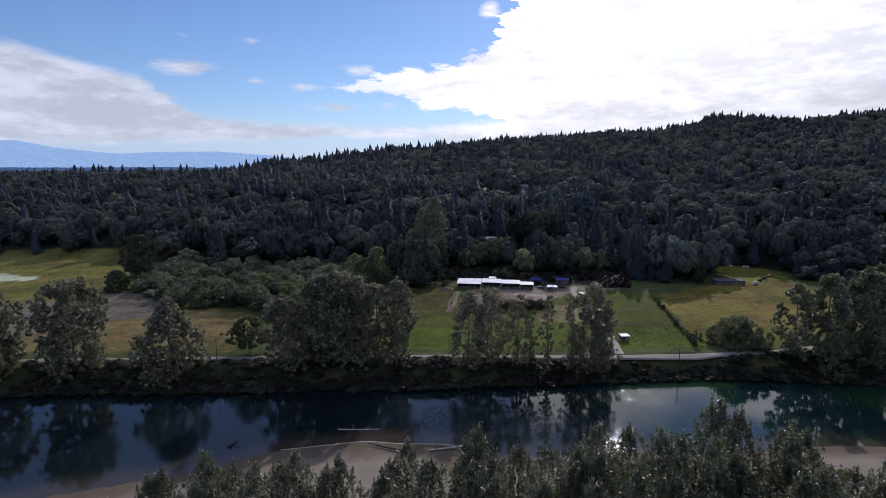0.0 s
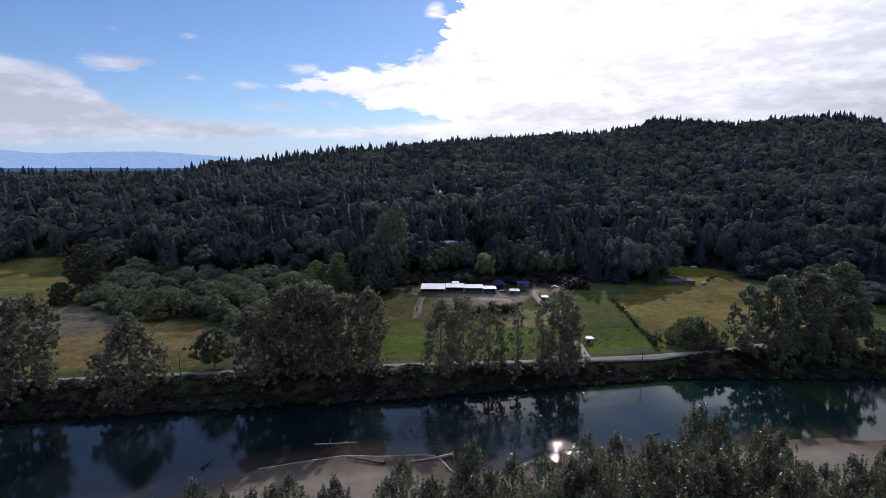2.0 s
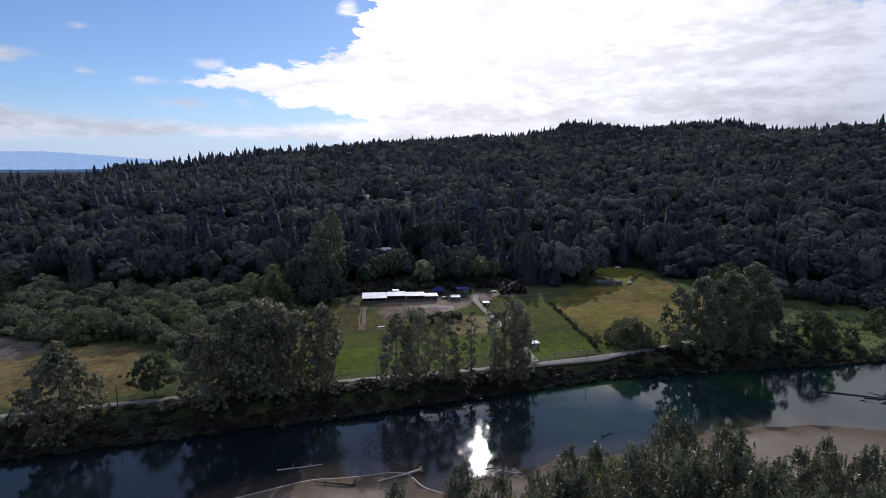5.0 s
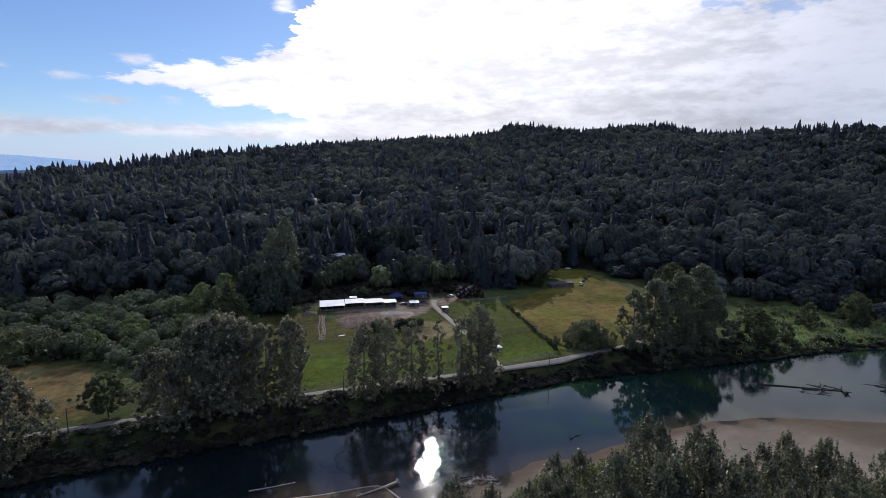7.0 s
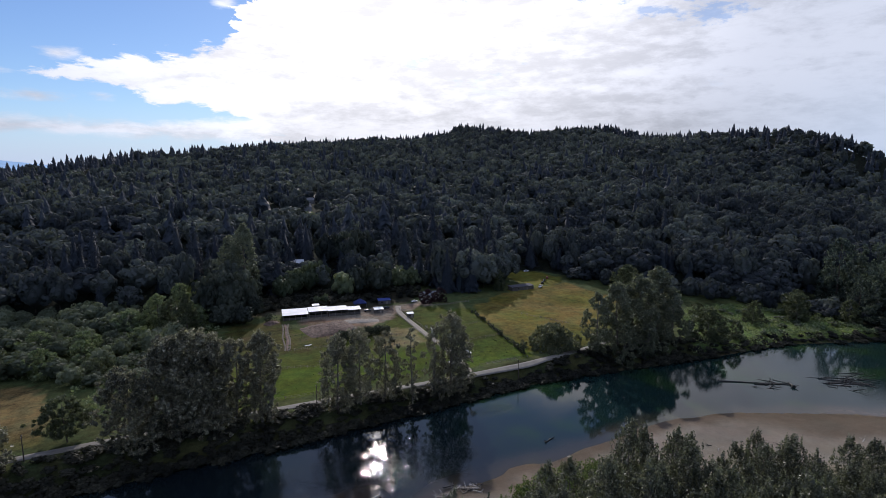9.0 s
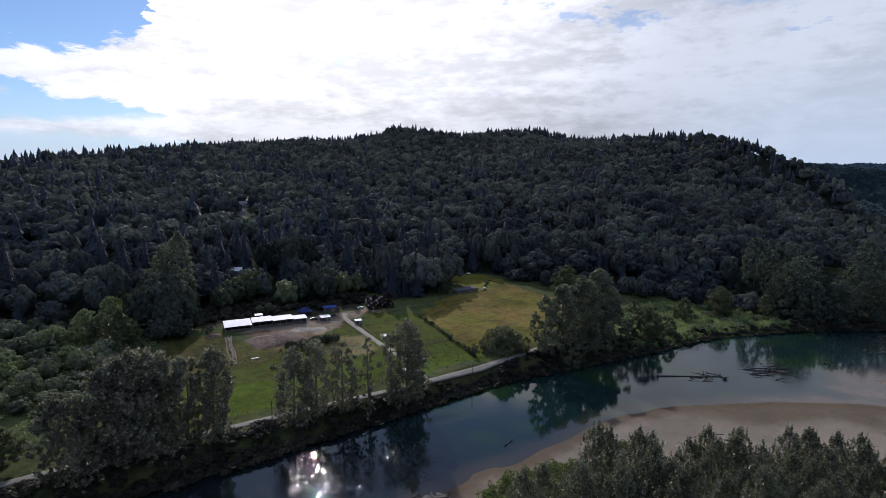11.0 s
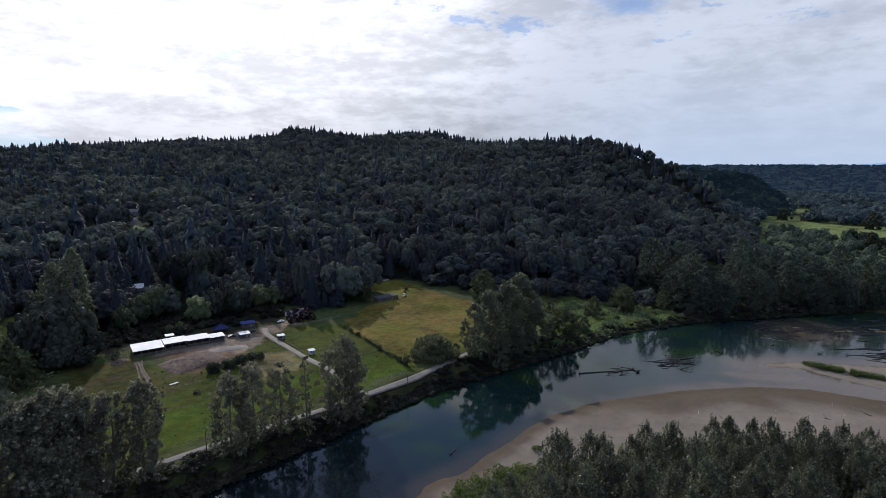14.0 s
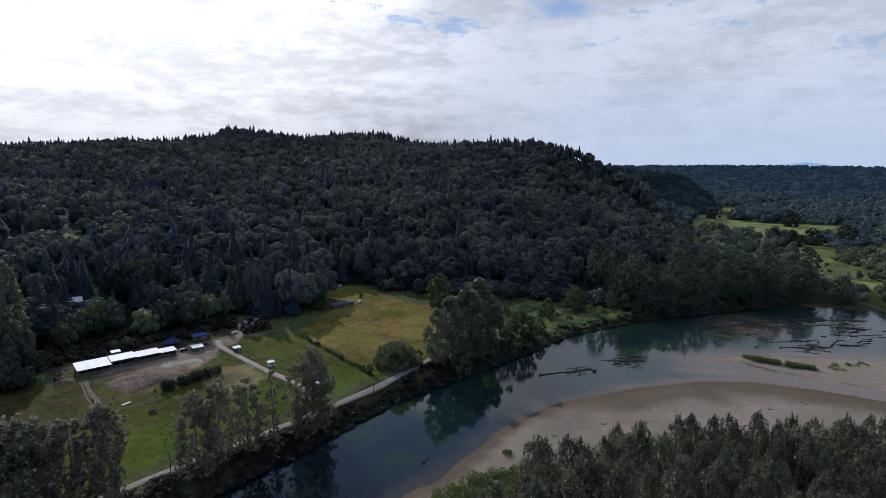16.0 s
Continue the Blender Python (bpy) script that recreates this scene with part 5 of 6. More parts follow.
def riverside_trees():
    """Big dark trees that overhang the water on the outer bend."""
    rng = np.random.default_rng(640)
    made = [grown_tree(rng, 31, rng.uniform(21, 26), 0.0, 3600, 0.75, LEAF_RIVER, DARK_BARK, form=("round", "canopy", "round", "round", "canopy")[i], limbs=0, clumps=150, clump=0.062, core=0.6, solid=0.7, slim=0.6) for i in range(5)]
    spots = []
    for d in (3, 15, 30, 47, 64, 84):
        for x, y, _, _ in along([(338, 190), (400, 148), (462, 110), (484, 70)], (14, 20, 24, 28, 32, 36)[(3, 15, 30, 47, 64, 84).index(d)], (d - 3, d + 3), rng, (1, 1), (1, 1)):
            spots.append((x, y, d))
    first = {}
    for n, (x, y, d) in enumerate(spots):
        if inside(np.array([x]), np.array([y]), MARSH)[0]:
            continue
        k = int(rng.integers(0, 5))
        size = rng.uniform(0.8, 1.45) * (0.7 if d < 6 else 1.0)
        at = pose(x, y, float(ground(x, y)) - 0.8, 0, 0, rng.uniform(0, 360)) @ Matrix.Diagonal((size, size, size * rng.uniform(0.85, 1.15), 1))
        if k not in first:
            ob = thing("riverside_tree", (0, 0, 0), "broad dark green tree overhanging the river bend", "tree", "trees at the outer river bend")
            part("trunk", made[k][0], None, ob)
            part("crown", made[k][1], None, ob)
            first[k] = ob
        else:
            ob = copy_thing(first[k], Matrix())
        ob.matrix_basis = at


riverside_trees()


def young_stand():
    """Young cottonwoods on the camera's bank."""
    made = []
    for i in range(8):
        rng = np.random.default_rng(900 + i)
        made.append(grown_tree(rng, 32, rng.uniform(12, 14.5), 0.40, 6400, 0.52, LEAF_STAND, BARK, form="spire", limbs=0, clumps=240, clump=0.023, core=0.6, slim=0.32, shoots=60, tall=3.2, stem=0.009, face=0.35))
    edge = [(-66, 99), (-50, 105), (-20, 109), (5, 108), (30, 110), (56, 110), (75, 107), (98, 96), (126, 81), (140, 64), (158, 42), (176, 16), (150, 14), (98, 22), (70, 34), (44, 66), (0, 78), (-60, 82)]
    rng = np.random.default_rng(905)
    first = {}
    for n, (x, y) in enumerate(zip(*scatter(edge, 7.6, rng, 0.98))):
        k = n % 8
        size = rng.uniform(0.92, 1.05) * float(np.interp(x, (-30, -15, 20, 34), (0.82, 0.86, 0.90, 1.0))) * (0.91 if x > 76 else 1.0) * (1.16 if 50 < x < 68 and y > 100 else 1.0)
        z = float(ground(x, y))
        at = pose(x, y, z - 0.1, 0, 0, rng.uniform(0, 360)) @ Matrix.Diagonal((size, size, size * rng.uniform(0.92, 1.06), 1))
        if k not in first:
            ob = thing("young_cottonwood", (0, 0, 0), "bushy young cottonwood with grey-green leaves in a dense stand", "tree", "stand on the near bank")
            part("trunk", made[k][0], None, ob)
            part("crown", made[k][1], None, ob)
            ob.matrix_basis = at
            first[k] = ob
        else:
            c = copy_thing(first[k], Matrix())
            c.matrix_basis = at


young_stand()

# ---- the farm ----


def barn():
    ob = thing("barn", (9, 342, float(ground(20, 345))), "long low open-fronted barn with stepped white sheet roofs", "barn", turn_=-7.0)
    base = 0.0
    for i, (x, wide, deep, front, back, off) in enumerate(((0, 14.6, 11, 3.0, 4.0, 0.0), (15.6, 11.2, 8.0, 3.6, 4.3, 2.4), (27.6, 11.2, 7.6, 3.3, 3.9, 2.2), (39.6, 7.6, 6.0, 2.7, 3.2, 2.6))):
        slope = math.degrees(math.atan2(back - front, deep))
        bm = block(bmesh.new(), (x + wide / 2, off + deep / 2, base + (front + back) / 2 + 0.06), (wide + 0.7, deep / math.cos(radians(slope)) + 0.9, 0.12), (slope, 0, 0))
        roof_ob = part("roof", bm, ROOF_WHITE, ob, "white ribbed sheet-metal roof")
        for k in range(int(wide / 1.2)):
            part("rib", block(bmesh.new(), (x + 0.6 + k * 1.2, off + deep / 2, base + (front + back) / 2 + 0.15), (0.06, deep / math.cos(radians(slope)) + 0.88, 0.06), (slope, 0, 0)), ROOF_WHITE, roof_ob)
        part("rear_wall", block(bmesh.new(), (x + wide / 2, off + deep - 0.1, base + back / 2 - 0.3), (wide, 0.2, back + 0.5)), WALL_DARK, ob)
        for s in (0, 1):
            part("side_wall", block(bmesh.new(), (x + 0.1 + s * (wide - 0.2), off + deep * 0.55, base + front / 2 - 0.3), (0.18, deep * 0.85, front + 0.4)), WALL_DARK, ob)
        part("stall_front", block(bmesh.new(), (x + wide / 2, off + 0.5, base + 0.4), (wide - 0.6, 0.1, 1.5)), WALL_DARK, ob)
        for k in range(int(wide / 3.6) + 1):
            part("post", block(bmesh.new(), (x + 0.15 + k * (wide - 0.3) / int(wide / 3.6), off + 0.15, base + front / 2 - 0.3), (0.22, 0.22, front + 0.5)), WOOD, ob)
    return ob


def shed(name, x, y, wide, deep, high, label, roof, wall, turn_=0.0, gable=False, category="shed"):
    ob = thing(name, (x, y, float(ground(x, y))), label, category, turn_=turn_)
    for sx, sy, w, d in ((0, -deep / 2, wide, 0.15), (0, deep / 2, wide, 0.15), (-wide / 2, 0, 0.15, deep - 0.16), (wide / 2, 0, 0.15, deep - 0.16)):
        part("wall", block(bmesh.new(), (sx, sy, high / 2 - 0.3), (w, d, high + 0.6)), wall, ob)
    if gable:
        rise = deep * 0.28
        ang = math.degrees(math.atan2(rise, deep / 2))
        for s in (-1, 1):
            part("roof", block(bmesh.new(), (0, s * deep / 4, high + rise / 2 + 0.05), (wide + 0.8, deep / 2 / math.cos(radians(ang)) + 0.5, 0.14), (-s * ang, 0, 0)), roof, ob)
        for s in (-1, 1):
            bm = bmesh.new()
            v = [bm.verts.new(p) for p in ((s * wide / 2 - 0.07, -deep / 2, high), (s * wide / 2 - 0.07, deep / 2, high), (s * wide / 2 - 0.07, 0, high + rise), (s * wide / 2 + 0.07, -deep / 2, high), (s * wide / 2 + 0.07, deep / 2, high), (s * wide / 2 + 0.07, 0, high + rise))]
            for f in ((0, 1, 2), (5, 4, 3), (0, 3, 4, 1), (1, 4, 5, 2), (2, 5, 3, 0)):
                bm.faces.new([v[i] for i in f])
            part("gable", bm, wall, ob)
    else:
        part("roof", block(bmesh.new(), (0, 0, high + 0.25), (wide + 0.7, deep + 0.8, 0.14), (4, 0, 0)), roof, ob)
    part("door", block(bmesh.new(), (wide * 0.2, -deep / 2 - 0.1, 1.0), (min(1.1, wide * 0.4), 0.06, 2.0)), WOOD, ob)
    part("window", block(bmesh.new(), (-wide * 0.22, -deep / 2 - 0.1, 1.5), (min(1.2, wide * 0.3), 0.05, 0.8)), GLASS, ob)
    return ob


def car(x, y, paint, label, turn_=0.0, long_=4.5, high=1.5, name="car"):
    ob = thing(name, (x, y, float(ground(x, y)) + 0.02), label, "car", turn_=turn_)
    bm = block(bmesh.new(), (0, 0, 0.32 * high + 0.2), (long_, 1.8, 0.42 * high), bevel=0.14)
    part("body", bm, paint, ob)
    bm = block(bmesh.new(), (-0.15, 0, 0.72 * high), (long_ * 0.55, 1.6, 0.4 * high), bevel=0.2)
    cabin = part("cabin", bm, GLASS, ob)
    part("roof_panel", block(bmesh.new(), (-0.15, 0, 0.93 * high), (long_ * 0.46, 1.45, 0.06), bevel=0.02), paint, cabin)
    for sx in (-1, 1):
        for sy in (-1, 1):
            bm = bmesh.new()
            bmesh.ops.create_cone(bm, cap_ends=True, segments=14, radius1=0.33, radius2=0.33, depth=0.22, matrix=pose(sx * long_ * 0.31, sy * 0.82, 0.33, 90))
            part("wheel", bm, RUBBER, ob)
    return ob


barn()
shed("shed", 33, 362, 4, 3.4, 2.6, "small low shed with a white roof behind the barn", ROOF_WHITE, WALL_DARK, -7)
shed("shed", 68, 339, 5.5, 4.5, 2.3, "small dark shed with a white sheet roof in the yard", ROOF_WHITE, WALL_DARK, -10)
shed("kiosk", 83, 322, 3.6, 3.0, 2.2, "small animal shelter with a white roof", ROOF_WHITE, WALL_DARK, -8)
shed("shelter", 84.5, 289, 3.0, 2.6, 2.1, "small field shelter with a white roof", ROOF_WHITE, WALL_PALE, -8)
shed("roadside_booth", 83.5, 247, 3.4, 2.8, 2.3, "small farm stand with a white roof by the track", ROOF_WHITE, WALL_DARK, 4)
shed("farm_house", 111, 356, 12, 8, 3.2, "pale farmhouse behind purple-leaved trees", ROOF_GREY, WALL_PALE, -6, True, "house")
for i, (x, y, h, w) in enumerate(((105, 346, 10, 12), (115, 347, 9.5, 11))):
    plant("plum_tree", x, y, h, w, "purple-leaved plum tree beside the farmhouse", 610 + i, 0.0, 4500, 0.5, LEAF_PLUM, DARK_BARK, form="round", group="plum trees")
# near-side shade put into its dark wall and roof colours
shed("long_shed", 186, 355, 19, 6, 2.6, "long low dark shed at the hay field edge", ROOF_DARK, WALL_DARK, 2)
for x, y, w, a, lab in ((104, 412, 13, -12, "pale house half hidden in trees"), (124, 416, 15, 8, "pale grey house half hidden in trees"), (38, 445, 8, -15, "white-roofed house half hidden in the hill wood")):
    shed("house", x, y, w, 8, 4.2 if x > 50 else 3.0, lab, ROOF_GREY if x > 50 else ROOF_WHITE, WALL_PALE, a, True, "house")
shed("house", -34, 447, 12, 8, 3.4, "dark-roofed house above a small green clearing", ROOF_GREY, WALL_DARK, 12, True, "house")
for x, y, w, a in ((88, 664, 13, 10), (112, 640, 12, -20), (104, 716, 12, 30), (66, 668, 11, -8)):
    shed("house", x, y, w, 9, 4.5, "grey house among trees high on the hill", ROOF_GREY, WALL_STONE, a, True, "house")
car(203, 354, WHITE_PAINT, "white van parked beside the long shed", 40, 5.2, 2.0, "van")
car(72, 241, WHITE_PAINT, "white car parked by the road", 85)
for x, y, m, a in ((212, 364, DARK_PAINT, 50), (218, 370, DARK_PAINT, 55), (225, 376, RED_PAINT, 48), (214, 408, WHITE_PAINT, 5), (224, 405, WHITE_PAINT, -4), (98, 352, WHITE_PAINT, 10), (116, 354, WHITE_PAINT, -20), (75, 344, DARK_PAINT, 20), (62, 343, DARK_PAINT, -10)):
    car(x, y, m, "parked car on the farm's rough ground", a)


def canopy_tent(x, y):
    ob = thing("canopy_tent", (x, y, float(ground(x, y))), "dark blue peaked canopy tent in the yard", "tent", turn_=-8)
    bm = bmesh.new()
    top = bm.verts.new((0, 0, 5.2))
    ring = [bm.verts.new((4.2 * a, 3.4 * b, 2.6)) for a, b in ((-1, -1), (1, -1), (1, 1), (-1, 1))]
    hem = [bm.verts.new((4.2 * a, 3.4 * b, 2.1)) for a, b in ((-1, -1), (1, -1), (1, 1), (-1, 1))]
    for i in range(4):
        bm.faces.new((ring[i], ring[(i + 1) % 4], top))
        bm.faces.new((hem[i], hem[(i + 1) % 4], ring[(i + 1) % 4], ring[i]))
    bmesh.ops.solidify(bm, geom=bm.faces[:], thickness=0.05)
    part("canopy", bm, TARP_BLUE, ob)
    for a, b in ((-1, -1), (1, -1), (1, 1), (-1, 1)):
        part("pole", block(bmesh.new(), (4.0 * a, 3.2 * b, 1.1), (0.1, 0.1, 2.4)), METAL, ob)


canopy_tent(61, 357)


def utility_pole(x, y, high=9.5):
    ob = thing("utility_pole", (x, y, float(ground(x, y)) - 0.3), "weathered wooden utility pole beside the road", "utility pole", "poles along the road")
    v, f = tube([(0, 0, 0), (0, 0, high * 0.5), (0, 0, high)], [0.19, 0.16, 0.13], 8)
    part("pole", mesh_of("pole", v, f, DARK_BARK), None, ob)
    part("crossarm", block(bmesh.new(), (0, 0, high - 0.6), (0.12, 2.2, 0.14)), DARK_BARK, ob)
    for s in (-0.9, 0, 0.9):
        part("insulator", block(bmesh.new(), (0, s, high - 0.45), (0.1, 0.1, 0.2)), METAL, ob)


utility_pole(98.5, 222.3)
utility_pole(-93.5, 220.5)
utility_pole(2.5, 221.2)


def fence(line, label, step=3.0, high=1.15, rails=2, mat=None):
    mat = mat or WOOD
    ob = thing("fence", (line[0][0], line[0][1], 0), label, "fence")
    ox, oy = line[0]
    for (ax, ay), (bx, by) in zip(line, line[1:]):
        d = math.hypot(bx - ax, by - ay)
        n = max(1, round(d / step))
        pts = [(ax + (bx - ax) * k / n, ay + (by - ay) * k / n) for k in range(n + 1)]
        zs = [float(ground(*p)) for p in pts]
        for k, (p, z) in enumerate(zip(pts, zs)):
            if k or (ax, ay) == line[0]:
                part("post", fence_post, mat, ob).matrix_basis = pose(p[0] - ox, p[1] - oy, z + high / 2 - 0.15) @ Matrix.Diagonal((1, 1, high + 0.5, 1))
        for k in range(n):
            (px, py), (qx, qy) = pts[k], pts[k + 1]
            m = look(((px + qx) / 2 - ox, (py + qy) / 2 - oy, 0), (qx - ox, qy - oy, 0))
            for r in range(rails):
                zz = (zs[k] + zs[k + 1]) / 2 + high * (0.45 + 0.5 * r / max(1, rails - 1))
                tilt = math.degrees(math.atan2(zs[k + 1] - zs[k], d / n))
                a = math.degrees(math.atan2(qy - py, qx - px))
                part("rail", fence_rail, mat, ob).matrix_basis = pose((px + qx) / 2 - ox, (py + qy) / 2 - oy, zz, 0, -tilt, a) @ Matrix.Diagonal((d / n, 1, 1, 1))
    return ob


def unit_box(name, sx, sy, sz, mat):
    bm = block(bmesh.new(), (0, 0, 0), (sx, sy, sz))
    me = bpy.data.meshes.new(name)
    bm.to_mesh(me)
    bm.free()
    me.materials.append(mat)
    return me


fence_post, fence_rail = unit_box("post", 0.15, 0.15, 1, WOOD), unit_box("rail", 1, 0.04, 0.07, WOOD)
fence([(3, 290), (16, 288.5), (31, 287.5), (31, 262)], "grey wooden rail fence across the pasture")
fence([(-14, 270), (2, 267), (19, 262), (31, 260)], "grey wooden rail fence across the pasture")
fence([(77, 338), (76.5, 300), (77, 285)], "pale rail fence along the farm lane")
fence([(82, 338), (82, 300), (82, 292)], "pale rail fence along the farm lane")
fence([(86, 268), (116, 270)], "grey rail fence between two pastures")
fence([(90, 291), (118, 294)], "grey rail fence between two pastures")
fence([(52, 284), (56, 277), (64, 276), (69, 281), (68, 289), (60, 293), (53, 290), (52, 284)], "low rail fence round a small riding ring")
fence([(100, 337), (125, 336), (132, 337)], "pale solid board fence beside the farmhouse", 2.5, 1.5, 4)
fence([(150, 299), (157, 288), (166, 272)], "thin dark wire fence in the hay field", 4.0)
fence([(-30, 236), (0, 234.5), (40, 234), (70, 234)], "low fence between road and pasture", 4.0)
fence([(84, 234), (112, 235)], "low fence between road and pasture", 4.0)


def soil_heap(x, y, long_, wide, high, turn_, seed, mat, label):
    """A lumpy heap of dug soil."""
    r = np.random.default_rng(seed)
    n, m = 44, 30
    u, v = np.meshgrid(np.linspace(-1, 1, n), np.linspace(-1, 1, m))
    px, py = u.ravel() * long_ / 2, v.ravel() * wide / 2
    shape = np.clip(1 - u.ravel() ** 2 * 1.02, 0, 1) ** 0.7 * np.clip(1 - v.ravel() ** 2 * 1.02, 0, 1) ** 0.7
    a = radians(turn_)
    gx, gy = x + px * math.cos(a) - py * math.sin(a), y + px * math.sin(a) + py * math.cos(a)
    pz = ground(gx, gy) - float(ground(x, y)) - 0.25 + shape * (high * (0.85 + 0.13 * waves(px, py, 9, seed)) + 0.16 * waves(px, py, 3.2, seed + 50) + r.normal(size=len(px)) * 0.10)
    i = (np.arange(m - 1)[:, None] * n + np.arange(n - 1)[None]).ravel()
    me = mesh_of("earth_mound", np.stack([px, py, pz], 1), np.stack([i, i + 1, i + n + 1, i + n], 1), mat)
    me.shade_smooth()
    ob = tagged(new("earth_mound", me), label, "heap")
    ob.matrix_basis = pose(x, y, float(ground(x, y)), 0, 0, turn_)


soil_heap(31, 318, 30, 22, 3.4, 10, 5, HEAP, "reddish-brown heap of dug soil in the yard")
soil_heap(52, 325, 24, 8, 1.3, -12, 6, GRAVEL, "long low pale heap of gravel in the yard")
soil_heap(2, 341, 9, 7, 1.6, 30, 7, HEAP, "small heap of earth at the barn's end")


def ground_sheet(x, y, long_, wide, turn_, mat, name, label):
    """A crumpled sheet lying on the grass."""
    bm = bmesh.new()
    bmesh.ops.create_grid(bm, x_segments=6, y_segments=4, size=0.5, matrix=Matrix.Diagonal((long_, wide, 1, 1)))
    for v in bm.verts:
        v.co.z = 0.2 + 0.06 * math.sin(v.co.x * 3.3) * math.cos(v.co.y * 5.1)
    bmesh.ops.solidify(bm, geom=bm.faces[:], thickness=0.05)
    me = bpy.data.meshes.new(name)
    bm.to_mesh(me)
    bm.free()
    me.materials.append(mat)
    ob = tagged(new(name, me), label, "tarp")
    ob.matrix_basis = pose(x, y, float(ground(x, y)), 0, 0, turn_)


ground_sheet(14, 294.3, 4.0, 1.2, 10, WALL_PALE, "tarp", "pale crumpled tarp lying in the pasture")
ground_sheet(50, 337, 5, 1.0, -6, WOOD, "board_sheet", "grey boards lying before the barn")
shed("lean_to", 78, 357, 8, 5, 2.6, "dark blue lean-to in the shade behind the yard", TARP_BLUE, WALL_DARK, -10)

# ---- hedges, drift logs and other small things ----
RS = np.random.default_rng(321)
HEDGE = [(113, 238), (116, 262), (120, 290), (124, 318)]
thicket("hedge", along(HEDGE, 0.8, (-0.6, 0.6), RS, (0.6, 1.2), (1.2, 3.2), 0.12) + [(114, 243, 1.6, 7.0), (113.6, 241, 1.4, 5.5)], LEAF_DARK, "ragged dark green hedge between pasture and hay field", 91, 0.5)
thicket("hedge", along([(31, 296), (45, 297), (60, 299)], 0.6, (-1.5, 1.5), RS, (1.8, 2.6), (4.4, 6.4)), LEAF_DARK, "dense dark clipped hedge below the yard", 92, 0.5)
thicket("islet_shrubs", along([(292, 104), (291, 93), (292, 80), (295, 68)], 0.5, (-3.5, 0.5), RS, (1.2, 2.6), (1.6, 3.6), 0.1), LEAF_GREEN, "dense low green shrubs on the river islet", 93, 0.5, 1.1)
thicket("islet_shrubs", along([(300, 60), (312, 58), (322, 48)], 1.2, (-4, 4), RS, (1.0, 2.2), (0.8, 1.9), 0.25), LEAF_GREEN, "sparse low green shrubs on the river islet", 94, 0.5)
for i, (x, y, r, h) in enumerate(((111.4, 143.1, 2.4, 3.0), (101.7, 146.7, 1.7, 2.4))):
    thicket("sand_bush", [(x, y, r, h), (x + 0.8, y - 0.5, r * 0.8, h * 0.8)], LEAF_GREEN, "small yellow-green bush on the sand", 95 + i, 0.3, 2.2)
thicket("barn_bush", [(2, 345, 3.2, 6.0), (1, 346, 3.0, 5.0)], LEAF_DARK, "dark rounded bush at the barn's end", 98, 0.6)


def log(x, y, z, long_, thick, turn_, mat, label, seed, roots=False, tilt=0.0):
    r = np.random.default_rng(seed)
    ob = thing("drift_log", (x, y, z), label, "log", "drift logs", turn_)
    k = np.linspace(0, 1, 7)
    pts = [((f - 0.5) * long_, math.sin(f * 3 + seed) * 0.02 * long_, (f - 0.5) * long_ * math.tan(radians(tilt)) + r.normal() * 0.01) for f in k]
    v, f = tube(pts, [thick * (1 - 0.55 * q) for q in k], 7)
    part("stem", mesh_of("stem", v, f, mat), None, ob)
    for i in range(int(r.integers(2, 6))):
        q = pts[int(r.integers(2, 6))]
        a = r.uniform(-2.6, 2.6)
        k = r.uniform(0.6, 2.4)
        v, f = tube([q, (q[0] + r.uniform(0.5, 1.6), q[1] + math.sin(a) * k, q[2] + abs(math.cos(a)) * k * 0.8)], [thick * 0.35, thick * 0.1], 5)
        part("branch", mesh_of("branch", v, f, mat), None, ob)
    if roots:
        for i in range(7):
            a = i * 0.9
            e = r.uniform(0.9, 1.7) * max(0.7, thick * 2.2)
            v, f = tube([pts[0], (pts[0][0] - 0.5, math.cos(a) * e * 0.6, math.sin(a) * e * 0.6), (pts[0][0] - 0.7, math.cos(a) * e, math.sin(a) * e)], [thick * 0.6, thick * 0.35, 0.05], 5)
            part("root", mesh_of("root", v, f, mat), None, ob)
    return ob


# single logs in the water and on the sand
log(200, 174, 0.1, 32, 0.45, -32, WET_WOOD, "long dark drift log lying in the river", 1, True)
log(206, 170, 0.1, 16, 0.3, -19, WET_WOOD, "dark drift log lying in the river", 2)
for i in range(9):
    log(206 + RS.normal() * 6, 170 - RS.normal() * 3, 0.12, RS.uniform(2, 9), RS.uniform(0.12, 0.3), -30 + RS.normal() * 35, WET_WOOD, "dark branchy drift log lying in the river", 380 + i, i % 3 == 0, RS.uniform(-2, 9))
log(213, 165, 0.4, 5, 0.6, 60, WET_WOOD, "dark upturned root stump in the river", 3, True)
for i in range(30):
    log(242 + RS.normal() * 9, 155 + RS.normal() * 5, 0.08, RS.uniform(2, 14), RS.uniform(0.12, 0.36), -40 + RS.normal() * 25, WET_WOOD, "dark drift log stranded in shallow water", 10 + i, i % 3 == 0, RS.uniform(-3, 5))
for i in range(150):
    mx, my = ((352, 132), (372, 120), (402, 100), (418, 84), (424, 66), (386, 58), (344, 78))[i % 7]
    log(mx + RS.normal() * 12, my + RS.normal() * 8, 0.1, (RS.uniform(12, 26) if i % 5 == 0 else RS.uniform(2, 11)), RS.uniform(0.18, 0.5), -52 + RS.normal() * 26, WET_WOOD if i % 11 else WOOD, "weathered drift log stranded on the shoal", 40 + i, i % 4 == 0, RS.uniform(-3, 5))
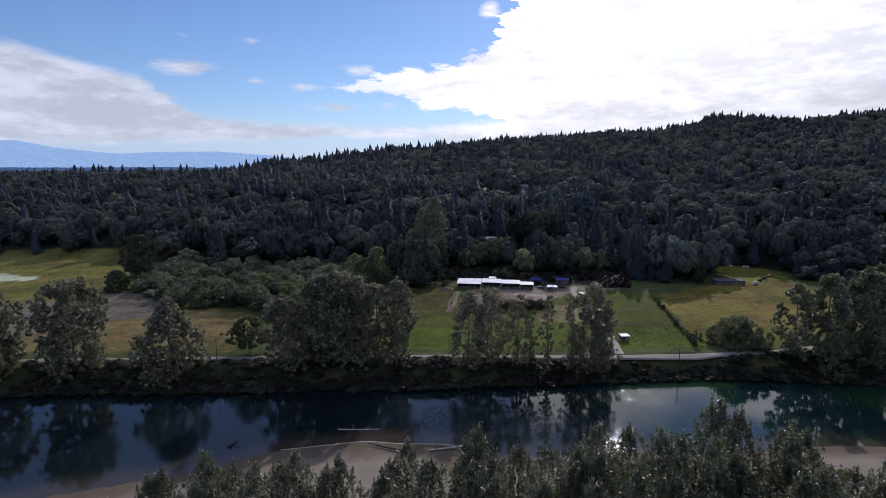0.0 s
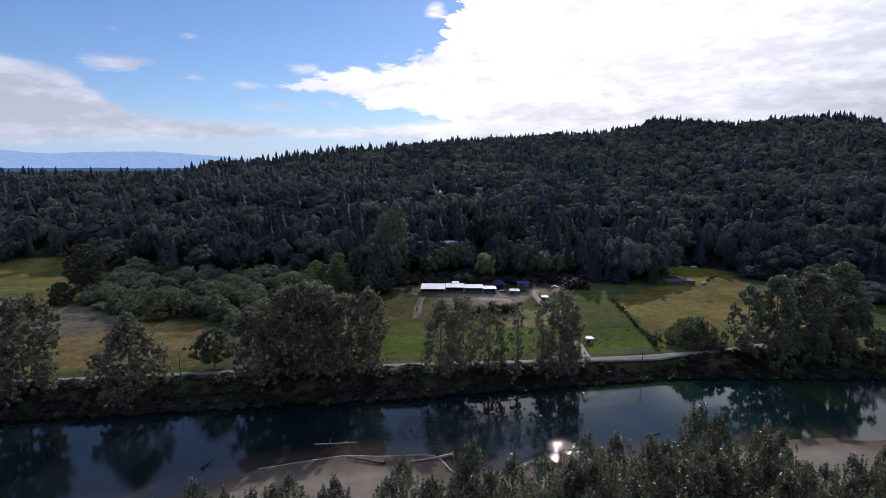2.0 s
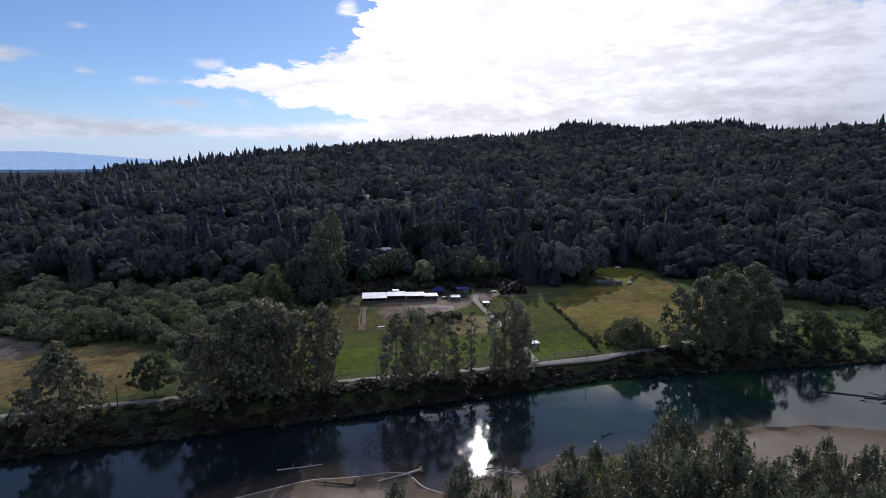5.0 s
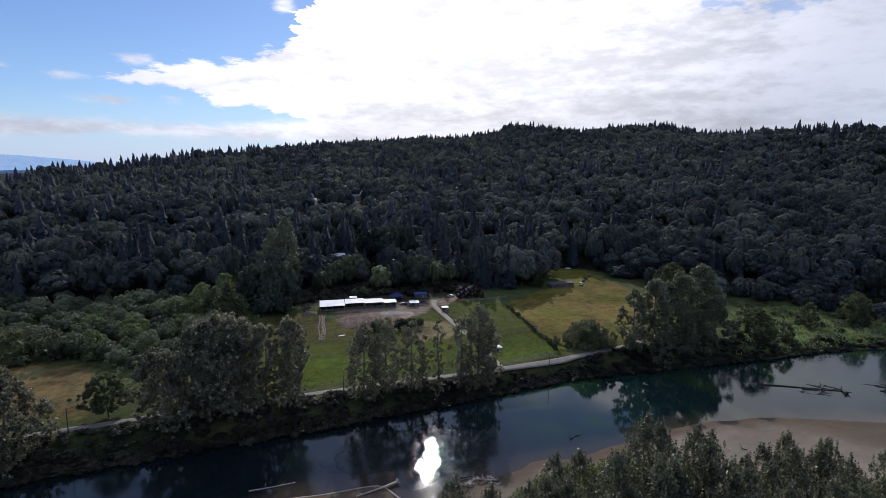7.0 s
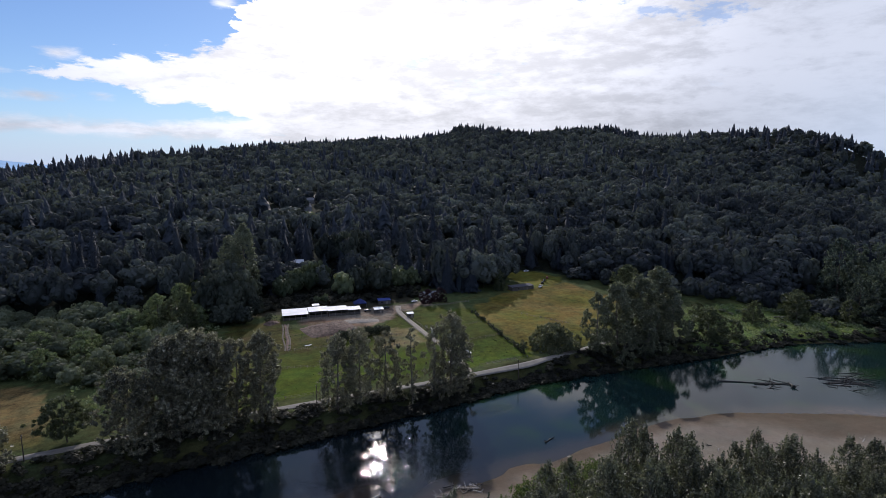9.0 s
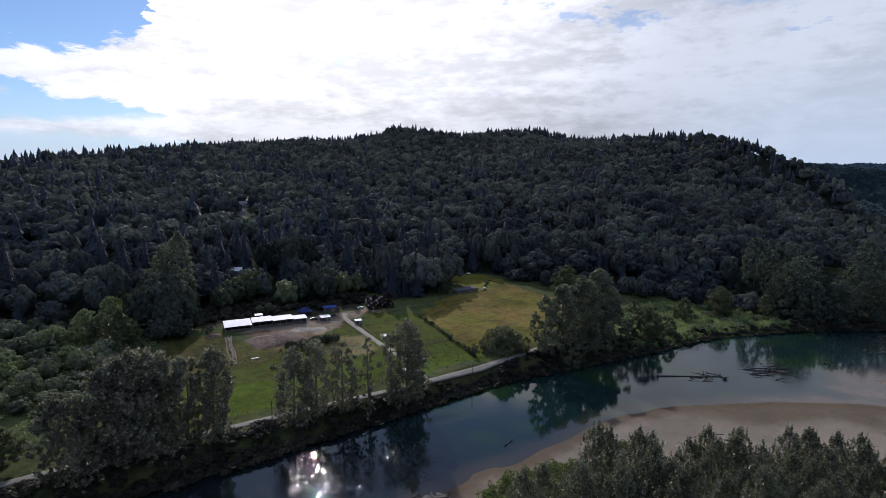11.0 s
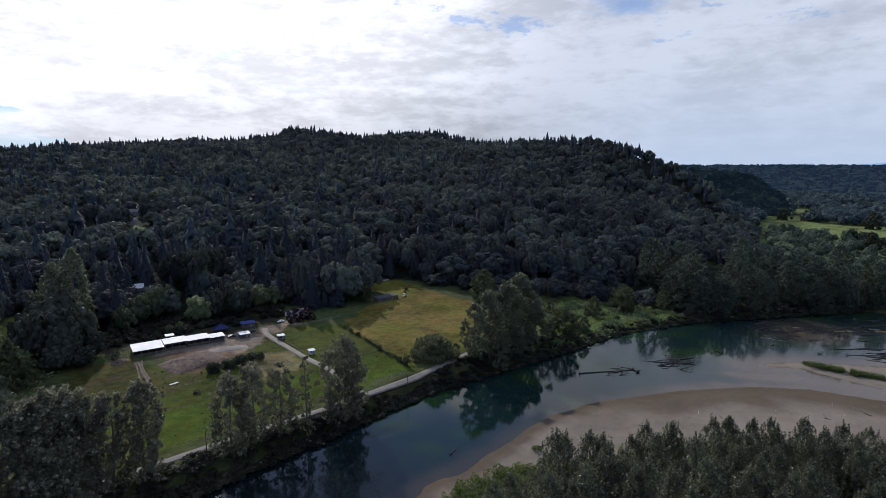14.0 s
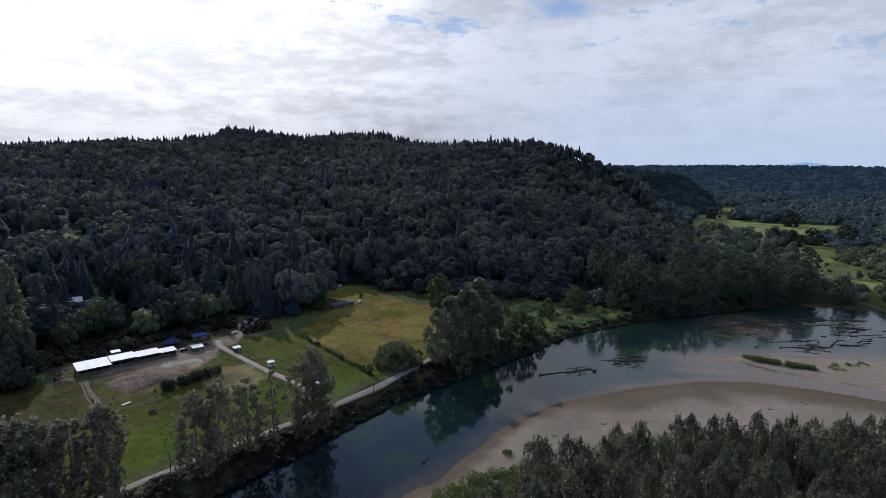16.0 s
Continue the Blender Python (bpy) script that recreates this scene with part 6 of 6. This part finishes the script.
for i in range(44):
    mx, my = ((340, 146), (352, 132), (372, 112), (335, 110), (318, 128), (398, 92))[i % 6]
    log(mx + RS.normal() * 12, my + RS.normal() * 9, 0.1, RS.uniform(0.8, 2.6), RS.uniform(0.14, 0.4), RS.uniform(0, 180), WET_WOOD, "short dark snag in shallow water", 300 + i, i % 2 == 0, RS.uniform(-6, 12))
log(2, 160.5, 0.7, 14, 0.4, 195, PALE_WOOD, "bleached drift log on the sandbar", 120, True)
log(-18, 161, 0.7, 12, 0.35, 160, WET_WOOD, "dark drift log on the sandbar", 121, True)
log(-28, 174, 0.05, 14, 0.22, 2, PALE_WOOD, "thin pale log floating by the sandbar", 122)
log(30, 154.5, 0.4, 7, 0.3, 200, PALE_WOOD, "bleached drift log on the sandbar", 123, True)
log(36, 154, 0.5, 6, 0.3, 150, PALE_WOOD, "bleached drift log on the sandbar", 124)
for i in range(18):
    log(33 + RS.normal() * 5, 154.3 + RS.normal() * 1.2, 0.45, RS.uniform(1.2, 5), RS.uniform(0.12, 0.4), RS.uniform(0, 180), (PALE_WOOD, WOOD, WET_WOOD)[i % 3], "weathered drift log heaped on the sandbar's edge", 360 + i, i % 3 == 0, RS.uniform(-6, 14))
log(79, 170, 0.2, 5, 0.2, 20, WET_WOOD, "dark snag in the water by the sandbar", 125, True)
log(-66, 164, 0.2, 3.5, 0.35, 80, WET_WOOD, "dark snag in the river", 126, True)
log(279, 146, 0.3, 2.5, 0.5, 80, WET_WOOD, "dark stump in the river", 127, True)
log(183, 118, 1.0, 4, 0.2, 20, PALE_WOOD, "bleached drift log on dry sand", 128)
for i in range(26):
    x, y = RS.uniform(110, 240), 0
    y = 158 - (x - 120) * 0.52 - RS.uniform(8, 34)
    log(x, y, float(ground(x, y)) + 0.1, RS.uniform(1.2, 3.2), RS.uniform(0.1, 0.22), RS.uniform(0, 180), PALE_WOOD if i % 3 else WET_WOOD, "small driftwood stick on the sandbar", 200 + i)


def ring_feeder(x, y):
    ob = thing("ring_feeder", (x, y, float(ground(x, y))), "dark round steel hay feeder in the pasture", "feeder")
    for z in (0.1, 0.55, 1.0):
        p = [(1.5 * math.cos(a * 0.3491), 1.5 * math.sin(a * 0.3491), z) for a in range(19)]
        v, f = tube(p, [0.14] * 19, 6)
        part("hoop", mesh_of("hoop", v, f, RUBBER), None, ob)
    for a in range(10):
        part("bar", block(bmesh.new(), (1.5 * math.cos(a * 0.628), 1.5 * math.sin(a * 0.628), 0.55), (0.06, 0.06, 1.1)), DARK_PAINT, ob)


ring_feeder(18.5, 277)
# shrubs added where tall trees shade the ground; their dark leaves carry it
shrubs("shade_fill_shrubs", [(RS.uniform(-2, 60), RS.uniform(366, 398), RS.uniform(1.8, 3.4), RS.uniform(2.5, 5.5)) for _ in range(90)] + [(RS.uniform(60, 112), RS.uniform(362, 398), RS.uniform(1.8, 3.4), RS.uniform(2.5, 5.5)) for _ in range(80)], LEAF_BRUSH, "dark shrubs standing for tree shade behind barn and yard", 99)
shrubs("pasture_weeds", [(x, y, RS.uniform(0.3, 0.7), RS.uniform(0.3, 0.6)) for x, y in zip(*scatter([(2, 294), (30, 290), (34, 304), (14, 314), (6, 326)], 2.4, RS, 0.3))], LEAF_GREEN_TONE, "scattered tufts of weeds in rough pasture", 101)
shrubs("pasture_tufts", [(x, y, RS.uniform(0.25, 0.6), RS.uniform(0.2, 0.45)) for x, y in zip(*scatter([(86, 238), (112, 240), (115, 266), (86, 265)], 1.5, RS, 0.14, 3.0))] + [(x, y, RS.uniform(0.25, 0.6), RS.uniform(0.2, 0.45)) for x, y in zip(*scatter([(-28, 238), (72, 238), (72, 262), (-24, 262)], 1.9, RS, 0.07, 3.0))], LEAF_GREEN_TONE, "coarse tufts in the grazed pasture", 102)
